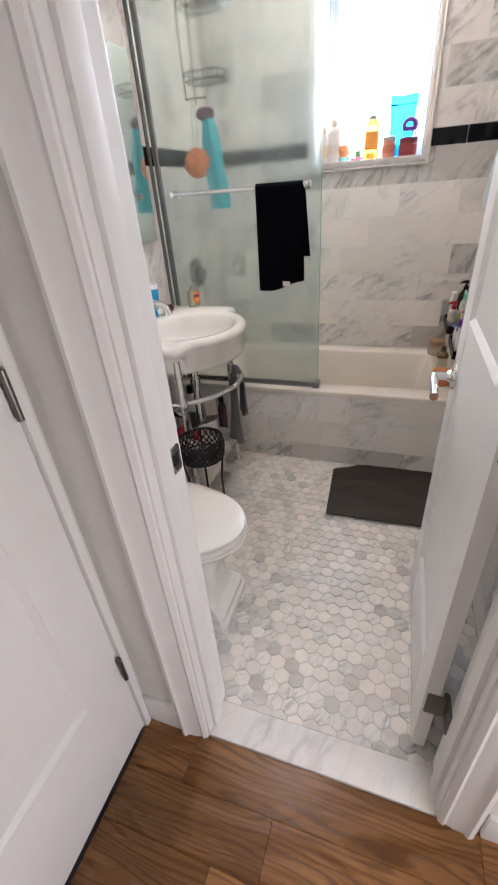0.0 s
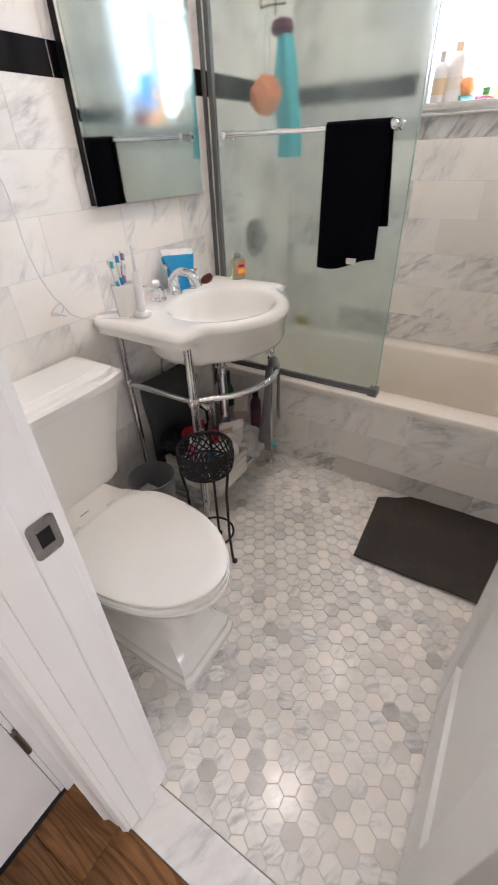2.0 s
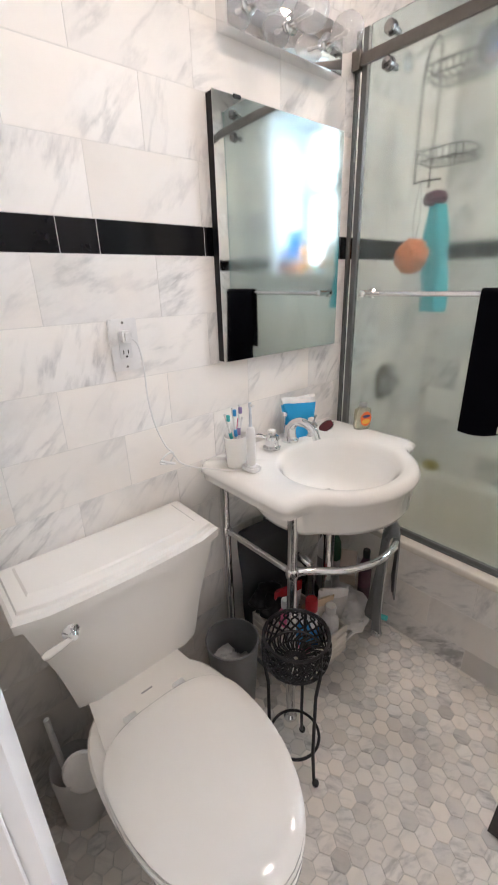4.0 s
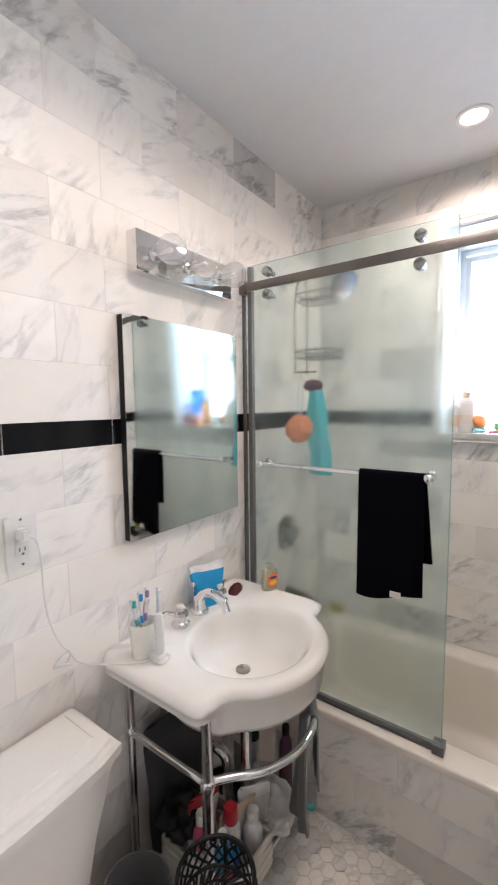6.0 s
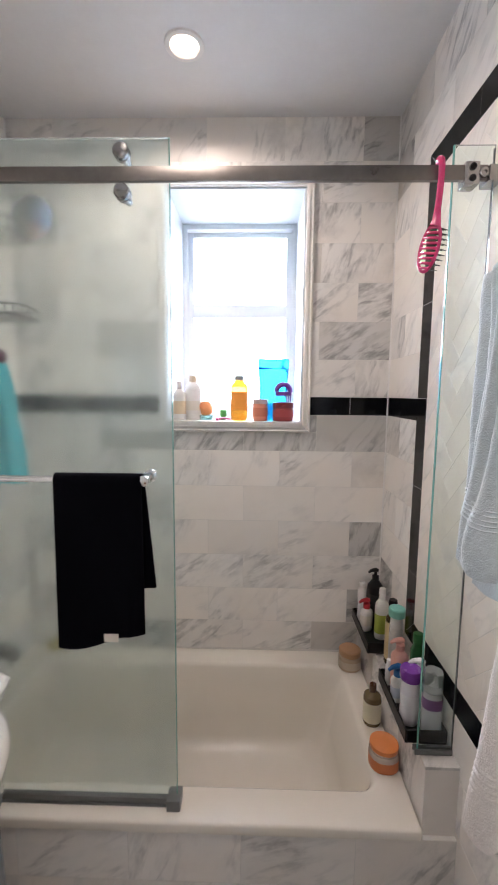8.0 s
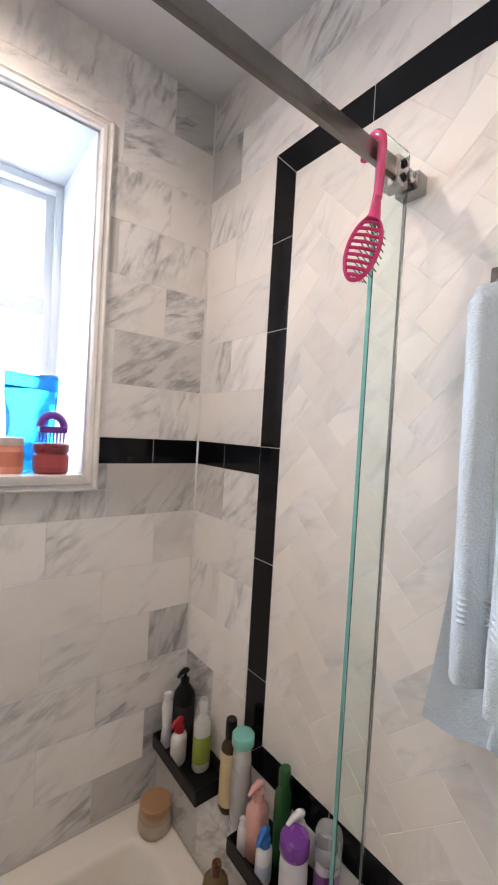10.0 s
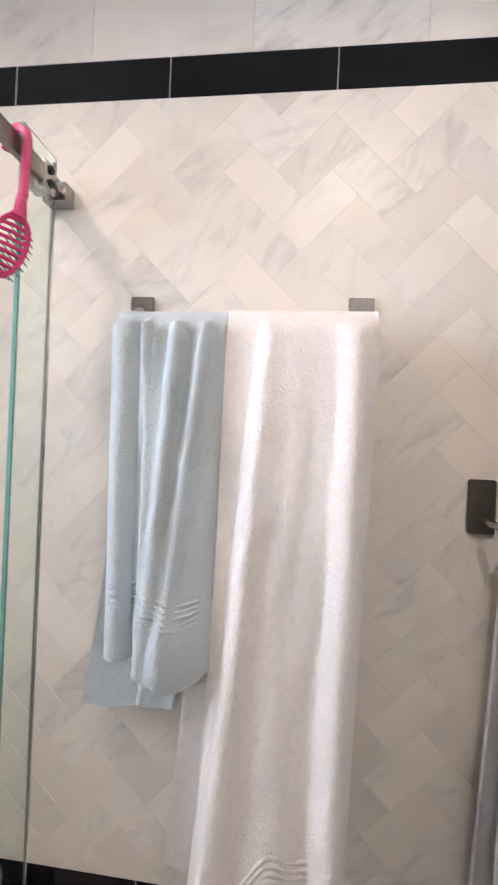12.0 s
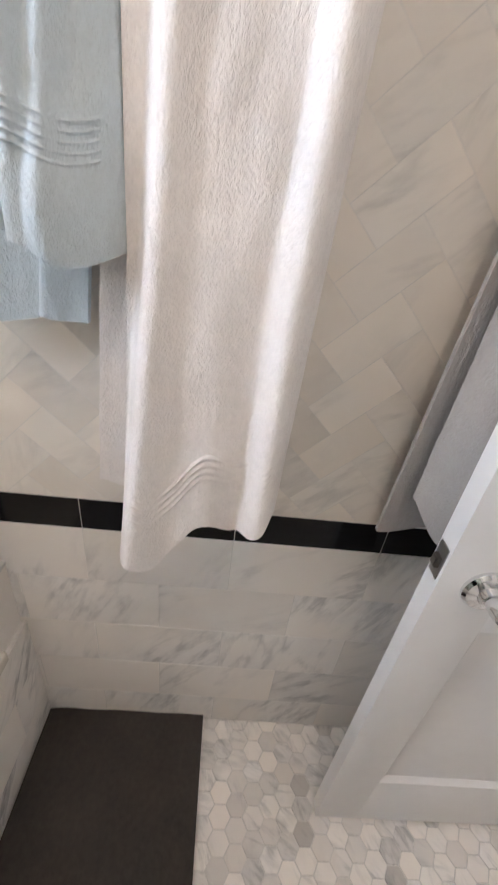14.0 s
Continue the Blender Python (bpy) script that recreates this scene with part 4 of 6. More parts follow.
_cord = curve([(0.036, -0.886, 1.305), (0.038, -0.866, 1.285), (0.028, -0.852, 1.22), (0.022, -0.848, 1.14), (0.03, -0.840, 1.06), (0.028, -0.812, 0.985), (0.03, -0.790, 0.955), (0.028, -0.808, 0.930), (0.03, -0.838, 0.940), (0.03, -0.800, 0.962), (0.034, -0.775, 0.925), (0.05, -0.745, 0.905), (0.085, -0.705, 0.897), (0.13, -0.66, SZ + 0.006), (0.15, -0.626, SZ + 0.006)], 7)
part("cable", tube(_cord, 0.0022, 8), WHITE_PL, plug)
part("cable_tie", tube(curve([(0.03, -0.835, 0.945), (0.034, -0.82, 0.938), (0.034, -0.803, 0.93), (0.03, -0.79, 0.924)], 5), 0.0042, 8), WHITE_PL, plug)


def pouch(name, label, x, y, z, w, h, thick, material, top, spin=0.0, lean=0.0):
    """A soft plastic refill bag: pillow-shaped, with a flat seam on top and pinched corners."""
    m = Matrix.Translation((x, y, z)) @ Matrix.Rotation(radians(spin), 4, "Z") @ Matrix.Rotation(radians(lean), 4, "X")
    rings = []
    for k in range(15):
        t = k / 14
        d = thick * (0.9 - 0.3 * t) * (1 - t ** 5) + 0.0015
        wk = w * (0.84 + 0.18 * t + 0.015 * math.sin(9 * t))
        rings.append([m @ Vector((wk / 2 * math.cos(a) * (abs(math.cos(a)) ** -0.45 if abs(math.cos(a)) > 1e-3 else 0), d / 2 * math.sin(a) + 0.003 * math.sin(5 * a + 7 * t), h * t + 0.006 * math.sin(2 * a) * t)) for a in [2 * math.pi * (i + 0.5) / 20 for i in range(20)]])
    ob = thing(name, (x, y, z), label, "pouch")
    part("bag", loft(rings[:13]), material, ob)
    part("sealed_top", loft(rings[12:]), top, ob, "sealed top strip")
    return ob


pouch("refill_pouch", "bright blue refill pouch with a white top", 0.064, -0.268, SZ, 0.140, 0.145, 0.05, dye((0.02, 0.30, 0.60), 0.25), WHITE_PL, 72, -6)
soap = flask("soap_bottle", "clear hand soap bottle with an orange label", (0.180, -0.040, SZ), 0.035, 0.088, dye((0.90, 0.86, 0.66), 0.08, "clear"), (0.015, 0.014, dye((0.75, 0.77, 0.78), 0.1, "clear")), None, 0.62, spin=70)
_oval = lambda k: [(0.024 * k * math.cos(2 * math.pi * i / 24), 0.028 * k * math.sin(2 * math.pi * i / 24)) for i in range(24)]
_m = facing(0.2012, -0.0475, SZ + 0.044, 0.94, -0.342)
_lab = part("paper_label", extrude(_oval(1), _m, 0.0012), dye((0.86, 0.16, 0.03), 0.4), soap, "orange and yellow oval label")
part("label_print", extrude([(x, y * 0.42 - 0.010) for x, y in _oval(0.75)], _m, 0.0016), dye((0.90, 0.50, 0.06), 0.4), _lab)
part("label_print", extrude([(x * 0.8, y * 0.22 + 0.010) for x, y in _oval(0.9)], _m, 0.0016), dye((0.02, 0.03, 0.12), 0.4), _lab)
compact = thing("soap_dish", (0.085, -0.135, SZ), "dark red oval compact case beside the tap", "case")
part("shell", lathe([(0.022, 0.0), (0.026, 0.006), (0.024, 0.015), (0.012, 0.021)], Matrix.Translation((0.085, -0.135, SZ)) @ Matrix.Rotation(0.5, 4, "X"), 20, ry=1.35), dye((0.10, 0.02, 0.025), 0.2), compact)
part("rim", lathe([(0.0265, 0.005), (0.0275, 0.008), (0.0262, 0.011)], Matrix.Translation((0.085, -0.135, SZ)) @ Matrix.Rotation(0.5, 4, "X"), 20, ry=1.35), CHROME, compact)

# ---- mirror cabinet and lamp bar ----
mirror = thing("mirror_cabinet", (0.012, -0.31, 1.197), "frameless wall mirror with a dark side edge", "mirror")
MY0, MY1, MZ0, MZ1 = -0.580, -0.038, 1.198, 1.882
part("case", box(0.0005, 0.0265, MY0 + 0.001, MY1 - 0.001, MZ0 + 0.002, MZ1 - 0.002, 0.001, 1), BLACK, mirror)
_o = [(MY0, MZ0), (MY1, MZ0), (MY1, MZ1), (MY0, MZ1)]
_i = [(MY0 + 0.022, MZ0 + 0.022), (MY1 - 0.022, MZ0 + 0.022), (MY1 - 0.022, MZ1 - 0.022), (MY0 + 0.022, MZ1 - 0.022)]
part("mirror_glass", loft([[Vector((0.027, y, z)) for y, z in _o], [Vector((0.0285, y, z)) for y, z in _o], [Vector((0.0293, y, z)) for y, z in _i]]), MIRROR, mirror, sharp=3)
part("clip", box(0.0265, 0.0315, MY0 + 0.07, MY0 + 0.095, MZ1 - 0.006, MZ1 + 0.003, 0.001, 1), BLACK, mirror)
vanity = thing("vanity_light", (0.02, -0.31, 2.01), "chrome bar lamp with three clear globe bulbs, unlit", "wall lamp")
part("bar", box(0.0005, 0.045, -0.535, -0.085, 2.010, 2.130, 0.004), plain("polished_chrome", (0.80, 0.80, 0.80), 0.03, 1.0, vary=0.01), vanity, "mirror-polished bar")
for _y in (-0.462, -0.310, -0.158):
    _m = facing(0.045, _y, 2.072, 1, 0)
    _b = part("bulb", lathe([(0.013, 0.018), (0.016, 0.024), (0.030, 0.036), (0.041, 0.055), (0.0435, 0.072), (0.040, 0.090), (0.028, 0.107), (0.012, 0.115), (0.002, 0.1165)], _m, 28), BULB_GLASS, vanity, "clear globe bulb")
    part("socket", lathe([(0.024, 0.0), (0.022, 0.006), (0.0165, 0.010), (0.0155, 0.022)], _m, 22), CHROME, _b, "chrome bulb socket")
    part("filament_stem", lathe([(0.005, 0.022), (0.004, 0.05), (0.007, 0.058), (0.007, 0.07), (0.002, 0.074)], _m, 10), WHITE_PL, _b)

# ---- ceiling lamps ----
for _n, (_x, _y) in enumerate(DOWNLIGHTS):
    d = thing("recessed_light", (_x, _y, CEIL - 0.004), "round white recessed ceiling light, switched on", "ceiling light", "recessed ceiling lights")
    _m = Matrix.Translation((_x, _y, CEIL)) @ Matrix.Rotation(math.pi, 4, "X")
    part("trim", loft([ring(0.062, 0.0, _m, 36), ring(0.060, 0.005, _m, 36), ring(0.046, 0.006, _m, 36), ring(0.043, 0.001, _m, 36)], cap0=False, cap1=False), WHITE_PAINT, d, "white trim ring")
    part("lens", lathe([(0.043, 0.0012), (0.043, 0.0022), (0.02, 0.0026)], _m, 36), LAMP_GLOW, d, "glowing lens")


# ---- toilet ----
TY, TANK_Y = -1.066, -1.040


def egg(x0, x1, hw, z, n=48, back=3.0, mid=0.42, front=2.0):
    """An egg-shaped ring from x0 (back) to x1 (front)."""
    xm = x0 + (x1 - x0) * mid
    out = []
    for i in range(n):
        a = 2 * math.pi * i / n
        c, s = math.cos(a), math.sin(a)
        p = front if c > 0 else back
        k = (abs(c) ** p + abs(s) ** p) ** (-1 / p)
        out.append(Vector((xm + (x1 - xm if c > 0 else xm - x0) * c * k, TY + hw * s * k, z)))
    return out


toilet = thing("toilet", (0.4, TY, 0.0), "white china toilet with closed lid", "toilet")
_rings = [egg(0.13, 0.706, 0.128, 0.0, front=22, back=5), egg(0.13, 0.706, 0.128, 0.026, front=22, back=5), egg(0.134, 0.701, 0.123, 0.032, front=22, back=5), egg(0.138, 0.696, 0.119, 0.040, front=22, back=5), egg(0.138, 0.696, 0.119, 0.062, front=22, back=5), egg(0.143, 0.690, 0.113, 0.068, front=20, back=5), egg(0.15, 0.664, 0.101, 0.090, front=14, back=4), egg(0.15, 0.655, 0.097, 0.115, front=9, back=4),
          egg(0.15, 0.650, 0.096, 0.16, front=6), egg(0.15, 0.655, 0.104, 0.23, front=4), egg(0.16, 0.69, 0.138, 0.29, front=2.6), egg(0.17, 0.735, 0.170, 0.335), egg(0.18, 0.757, 0.184, 0.365), egg(0.18, 0.772, 0.191, 0.380), egg(0.18, 0.772, 0.192, 0.392), egg(0.185, 0.760, 0.186, 0.397)]
part("bowl", loft(_rings), CHINA, toilet, sharp=27)
part("seat", loft([egg(0.312, 0.764, 0.186, 0.3985, mid=0.36), egg(0.309, 0.770, 0.189, 0.402, mid=0.36), egg(0.309, 0.770, 0.189, 0.411, mid=0.36), egg(0.313, 0.764, 0.186, 0.4145, mid=0.36)]), CHINA, toilet, "white seat")
part("lid", loft([egg(0.306, 0.762, 0.183, 0.4165, mid=0.36), egg(0.303, 0.767, 0.186, 0.420, mid=0.36), egg(0.303, 0.767, 0.186, 0.430, mid=0.36), egg(0.308, 0.760, 0.180, 0.4345, mid=0.36), egg(0.33, 0.72, 0.15, 0.4365, mid=0.36), egg(0.40, 0.62, 0.07, 0.438, mid=0.36)]), CHINA, toilet, "white closed lid", sharp=50)
_deck = part("deck", loft([[Vector((x, TY + s * w, z)) for x, s, w in ((0.03, -1, 0.125), (0.17, -1, 0.13), (0.33, -1, 0.15), (0.33, 1, 0.15), (0.17, 1, 0.13), (0.03, 1, 0.125))] for z in (0.335, 0.408, 0.4125)]), CHINA, toilet)
for _dy in (-0.07, 0.07):
    part("hinge", box(0.288, 0.316, TY + _dy - 0.017, TY + _dy + 0.017, 0.4128, 0.428, 0.004), CHROME, toilet, "chrome seat hinge")
part("print", box(0.245, 0.250, TY - 0.016, TY + 0.016, 0.4126, 0.4131), GREY, _deck, "small grey print")


def tank_ring(x0, x1, hw, z, bulge=0.0):
    out = []
    for i in range(9):
        s = -1 + 2 * i / 8
        out.append(Vector((x1 + bulge * (1 - s * s) - (0.012 if abs(s) == 1 else 0), TANK_Y + hw * s, z)))
    return out + [Vector((x0, TANK_Y + hw, z)), Vector((x0, TANK_Y - hw, z))]


part("tank", loft([tank_ring(0.02, 0.175, 0.165, 0.395), tank_ring(0.02, 0.185, 0.180, 0.41, 0.004), tank_ring(0.015, 0.193, 0.205, 0.55, 0.008), tank_ring(0.010, 0.202, 0.235, 0.66, 0.010), tank_ring(0.006, 0.206, 0.255, 0.735, 0.012)]), CHINA, toilet, sharp=30)
part("tank_lid", loft([tank_ring(0.006, 0.208, 0.262, 0.7352, 0.014), tank_ring(0.003, 0.216, 0.270, 0.742, 0.016), tank_ring(0.003, 0.218, 0.272, 0.768, 0.016), tank_ring(0.005, 0.211, 0.265, 0.776, 0.016), tank_ring(0.010, 0.202, 0.256, 0.778, 0.015), tank_ring(0.012, 0.199, 0.253, 0.786, 0.014), tank_ring(0.015, 0.193, 0.247, 0.789, 0.014), tank_ring(0.030, 0.172, 0.226, 0.790, 0.012), tank_ring(0.034, 0.166, 0.220, 0.7945, 0.012)]), CHINA, toilet, "white tank lid", sharp=30)
_esc = part("handle_plate", lathe([(0.020, 0.0), (0.020, 0.005), (0.014, 0.010), (0.009, 0.018), (0.012, 0.024), (0.008, 0.03)], facing(0.206, TANK_Y - 0.165, 0.688, 1, 0), 20), CHROME, toilet, "chrome flush handle")
part("flush_lever", tube([(0.230, TANK_Y - 0.168, 0.687), (0.232, TANK_Y - 0.185, 0.684), (0.234, TANK_Y - 0.225, 0.678), (0.234, TANK_Y - 0.235, 0.677)], 0.0085, 12, taper=[0.7, 0.9, 1.2, 0.7]), CHINA, _esc, "white china flush lever")

# ---- round the toilet and under the basin ----
bin1 = thing("waste_bin", (0.170, -0.715, 0.0), "grey plastic waste bin with crumpled paper", "waste bin")
_m = Matrix.Translation((0.170, -0.715, 0.0))
part("bucket", lathe([(0.070, 0.0), (0.074, 0.01), (0.090, 0.275), (0.093, 0.278), (0.093, 0.284), (0.088, 0.284), (0.086, 0.27), (0.071, 0.012), (0.01, 0.01)], _m, 32), dye((0.26, 0.265, 0.27), 0.4), bin1)


def crumple(name, label, x, y, z, r, material, seed, category="paper"):
    bm = bmesh.new()
    bmesh.ops.create_icosphere(bm, subdivisions=4, radius=r)
    for v in bm.verts:
        v.co *= 0.82 + 0.30 * noise.noise(v.co * (1.8 / r) + Vector((seed, 0, 0))) + 0.30 * abs(noise.noise(v.co * (3.2 / r) + Vector((0, seed, 0)))) + 0.10 * abs(noise.noise(v.co * (8 / r) + Vector((0, 0, seed))))
        v.co.z *= 0.75
    low = min(v.co.z for v in bm.verts)
    bm.transform(Matrix.Translation((x, y, z - low)))
    return alone(name, bm, material, label, category, sharp=60)


for _k, (_dx, _dy, _dz, _r) in enumerate([(0.0, 0.0, 0.012, 0.062), (0.02, 0.02, 0.10, 0.052), (-0.025, -0.02, 0.15, 0.045), (0.02, -0.025, 0.17, 0.04)]):
    crumple("crumpled_paper", "crumpled white paper in the waste bin", 0.170 + _dx, -0.715 + _dy, _dz, _r, dye((0.62, 0.60, 0.57), 0.8), _k + 1)
bin2 = thing("brush_holder", (0.15, -1.262, 0.0), "white toilet brush tub with an open lid", "brush holder")
part("tub", lathe([(0.050, 0.0), (0.056, 0.01), (0.064, 0.21), (0.062, 0.215), (0.054, 0.02), (0.01, 0.012)], Matrix.Translation((0.15, -1.262, 0)), 28), dye((0.60, 0.60, 0.59), 0.35), bin2)
part("lid", lathe([(0.052, 0.0), (0.056, 0.004), (0.050, 0.010), (0.02, 0.013)], Matrix.Translation((0.205, -1.250, 0.235)) @ Matrix.Rotation(radians(62), 4, "Y") @ Matrix.Rotation(0.5, 4, "X"), 26), WHITE_PL, bin2, "white tilted lid")
part("brush_handle", tube([(0.12, -1.275, 0.05), (0.10, -1.285, 0.20), (0.085, -1.29, 0.34)], 0.008, 10), WHITE_PL, bin2)

# black wire stand
SX, SYY = 0.463, -0.712
stand = thing("wire_stand", (SX, SYY, 0.0), "black wrought iron wire basket stand", "stand")
for _z, _r in ((0.525, 0.090), (0.445, 0.087)):
    part("hoop", tube([(SX + _r * math.cos(a), SYY + _r * math.sin(a), _z) for a in [2 * math.pi * i / 36 for i in range(36)]], 0.0045, 8, closed=True), BLACK_IRON, stand)
part("hoop", tube([(SX + 0.075 * math.cos(a), SYY + 0.075 * math.sin(a), 0.12) for a in [2 * math.pi * i / 36 for i in range(36)]], 0.0045, 8, closed=True), BLACK_IRON, stand)
for _k in range(3):
    _a = radians(-4 + 120 * _k)
    _c, _s = math.cos(_a), math.sin(_a)
    _leg = part("leg", tube([(SX + r * _c, SYY + r * _s, z) for r, z in ((0.092, 0.525), (0.092, 0.445), (0.080, 0.36), (0.078, 0.13), (0.086, 0.022), (0.092, 0.014))], 0.005, 8), BLACK_IRON, stand)
    part("foot_ball", lathe([(0.003, 0.0), (0.009, 0.004), (0.011, 0.011), (0.009, 0.018), (0.003, 0.022)], Matrix.Translation((SX + 0.094 * _c, SYY + 0.094 * _s, 0)), 14), BLACK_IRON, _leg)
for _k in range(44):
    _a = 2 * math.pi * _k / 44
    _b = _a + (0.42 if _k % 2 else -0.42)
    _pts = [(SX + r * math.cos(a), SYY + r * math.sin(a), z) for r, a, z in ((0.089, _a, 0.525), (0.094, 0.3 * _a + 0.7 * _b, 0.503), (0.094, 0.8 * _a + 0.2 * _b, 0.478), (0.087, _b, 0.445), (0.056, _b + 0.3, 0.436), (0.008, _a, 0.436))]
    part("scroll_wire", tube(curve(_pts, 4), 0.0030, 6), BLACK_IRON, stand)
for _r in (0.03, 0.06):
    part("hoop", tube([(SX + _r * math.cos(a), SYY + _r * math.sin(a), 0.437) for a in [2 * math.pi * i / 24 for i in range(24)]], 0.0025, 6, closed=True), BLACK_IRON, stand)

# storage under the basin
shelf = thing("wire_shelf", (0.2, SY, 0.0), "low white slatted shelf under the basin", "shelf")
for _k in range(9):
    part("slat", box(0.075 + _k * 0.030, 0.097 + _k * 0.030, -0.585, -0.115, 0.142, 0.152, 0.002, 1), dye((0.55, 0.54, 0.52), 0.5), shelf)
crate = thing("storage_basket", (0.25, -0.46, 0.152), "white woven storage basket full of toiletries", "basket")
for _a in ((0.115, 0.125, -0.575, -0.36), (0.385, 0.395, -0.575, -0.36), (0.125, 0.385, -0.575, -0.565), (0.125, 0.385, -0.37, -0.36)):
    for _z in range(4):
        part("band", box(_a[0], _a[1], _a[2], _a[3], 0.154 + _z * 0.030, 0.180 + _z * 0.030, 0.003, 1), PAPER, crate)
part("bottom", box(0.124, 0.386, -0.566, -0.369, 0.1525, 0.158), PAPER, crate)
_put = 0.1585
flask("cleaner_bottle", "blue cleaner bottle in the basket", (0.335, -0.535, _put), 0.030, 0.20, SKY, (0.014, 0.03, WHITE_PL), (0.2, 0.6, PINK), 0.7, spin=80)
flask("cleaner_bottle", "white bottle with a red cap", (0.310, -0.465, _put), 0.032, 0.19, WHITE_PL, (0.022, 0.045, RED), (0.15, 0.65, SKY), 0.7, spin=80)
flask("shampoo_bottle", "white rounded bottle in the basket", (0.345, -0.400, _put), 0.032, 0.16, WHITE_PL, (0.020, 0.03, WHITE_PL), None, 0.8)
flask("lotion_bottle", "pink lotion bottle in the basket", (0.245, -0.530, _put), 0.026, 0.20, PINK, (0.015, 0.03, WHITE_PL), (0.2, 0.6, PAPER), 0.7)
pouch("paper_packet", "cream coloured paper packet", 0.27, -0.415, _put, 0.13, 0.215, 0.03, PAPER, CREAM, 70, 12)
pouch("paper_packet", "white cardboard packet leaning in the basket", 0.20, -0.485, _put, 0.12, 0.25, 0.03, WHITE_PL, RED, 80, 5)
crumple("black_bag", "black plastic bag behind the basin pipe", 0.13, -0.30, 0.152, 0.075, BLACK, 7, "bag")
crumple("black_bag", "crumpled black bag on the basket", 0.17, -0.525, 0.275, 0.078, BLACK, 9, "bag")
pouch("tote_bag", "dark grey cloth bag against the wall under the basin", 0.062, -0.43, 0.152, 0.30, 0.44, 0.085, dye((0.045, 0.047, 0.05), 0.8, "cloth"), dye((0.035, 0.036, 0.04), 0.8, "cloth"), 88, 0)
pouch("tissue_packet", "white tissue packet standing in the basket", 0.30, -0.345, 0.152, 0.11, 0.24, 0.06, dye((0.62, 0.60, 0.57), 0.6), WHITE_PL, 55, 8)
# the bag's white is toned down for the shade under the basin
crumple("plastic_bag", "crumpled white plastic bag", 0.325, -0.265, 0.152, 0.092, dye((0.66, 0.65, 0.63), 0.45), 3, "bag")
_box = thing("carton", (0.26, -0.21, 0.30), "brown and white striped carton, tilted", "carton")
_m = Matrix.Translation((0.27, -0.195, 0.36)) @ Matrix.Rotation(0.5, 4, "Z") @ Matrix.Rotation(0.6, 4, "X")
_bm = box(-0.03, 0.03, -0.05, 0.05, -0.06, 0.06, 0.002, 1)
_bm.transform(_m)
part("box", _bm, dye((0.62, 0.52, 0.45), 0.6), _box)
for _k in range(5):
    _bm = box(0.0302, 0.031, -0.044, 0.044, -0.05 + _k * 0.022, -0.042 + _k * 0.022)
    _bm.transform(_m)
    part("stripe", _bm, WHITE_PL, _box, "white printed stripe")
flask("support_bottle", "tall white bottle under the basin", (0.245, -0.20, 0.152), 0.035, 0.15, WHITE_PL, (0.02, 0.025, WHITE_PL))
flask("purple_bottle", "dark purple bottle beside the leg", (0.315, -0.145, 0.152), 0.026, 0.26, dye((0.055, 0.012, 0.035), 0.35), (0.014, 0.03, BLACK), (0.45, 0.75, dye((0.10, 0.02, 0.05), 0.4)), 0.6, spin=60)
flask("green_bottle", "dark green bottle with black cap", (0.165, -0.155, 0.152), 0.032, 0.30, dye((0.03, 0.12, 0.06), 0.25), (0.017, 0.05, BLACK), (0.2, 0.6, WHITE_PL), 0.8)
flask("spray_bottle", "white bottle under the basin", (0.185, -0.235, 0.152), 0.034, 0.34, WHITE_PL, (0.016, 0.04, BLACK), (0.2, 0.7, GREY), 0.8)
_t = thing("toothpaste_tube", (0.36, -0.175, 0.152), "white and teal tube lying on the rail", "tube")
part("tube", tube([(0.335, -0.21, 0.20), (0.36, -0.18, 0.185), (0.395, -0.145, 0.167)], 0.016, 12, taper=[0.5, 1.0, 0.95]), WHITE_PL, _t)
part("cap", tube([(0.396, -0.144, 0.1665), (0.418, -0.125, 0.157)], 0.011, 12), TEAL, _t, "teal cap")


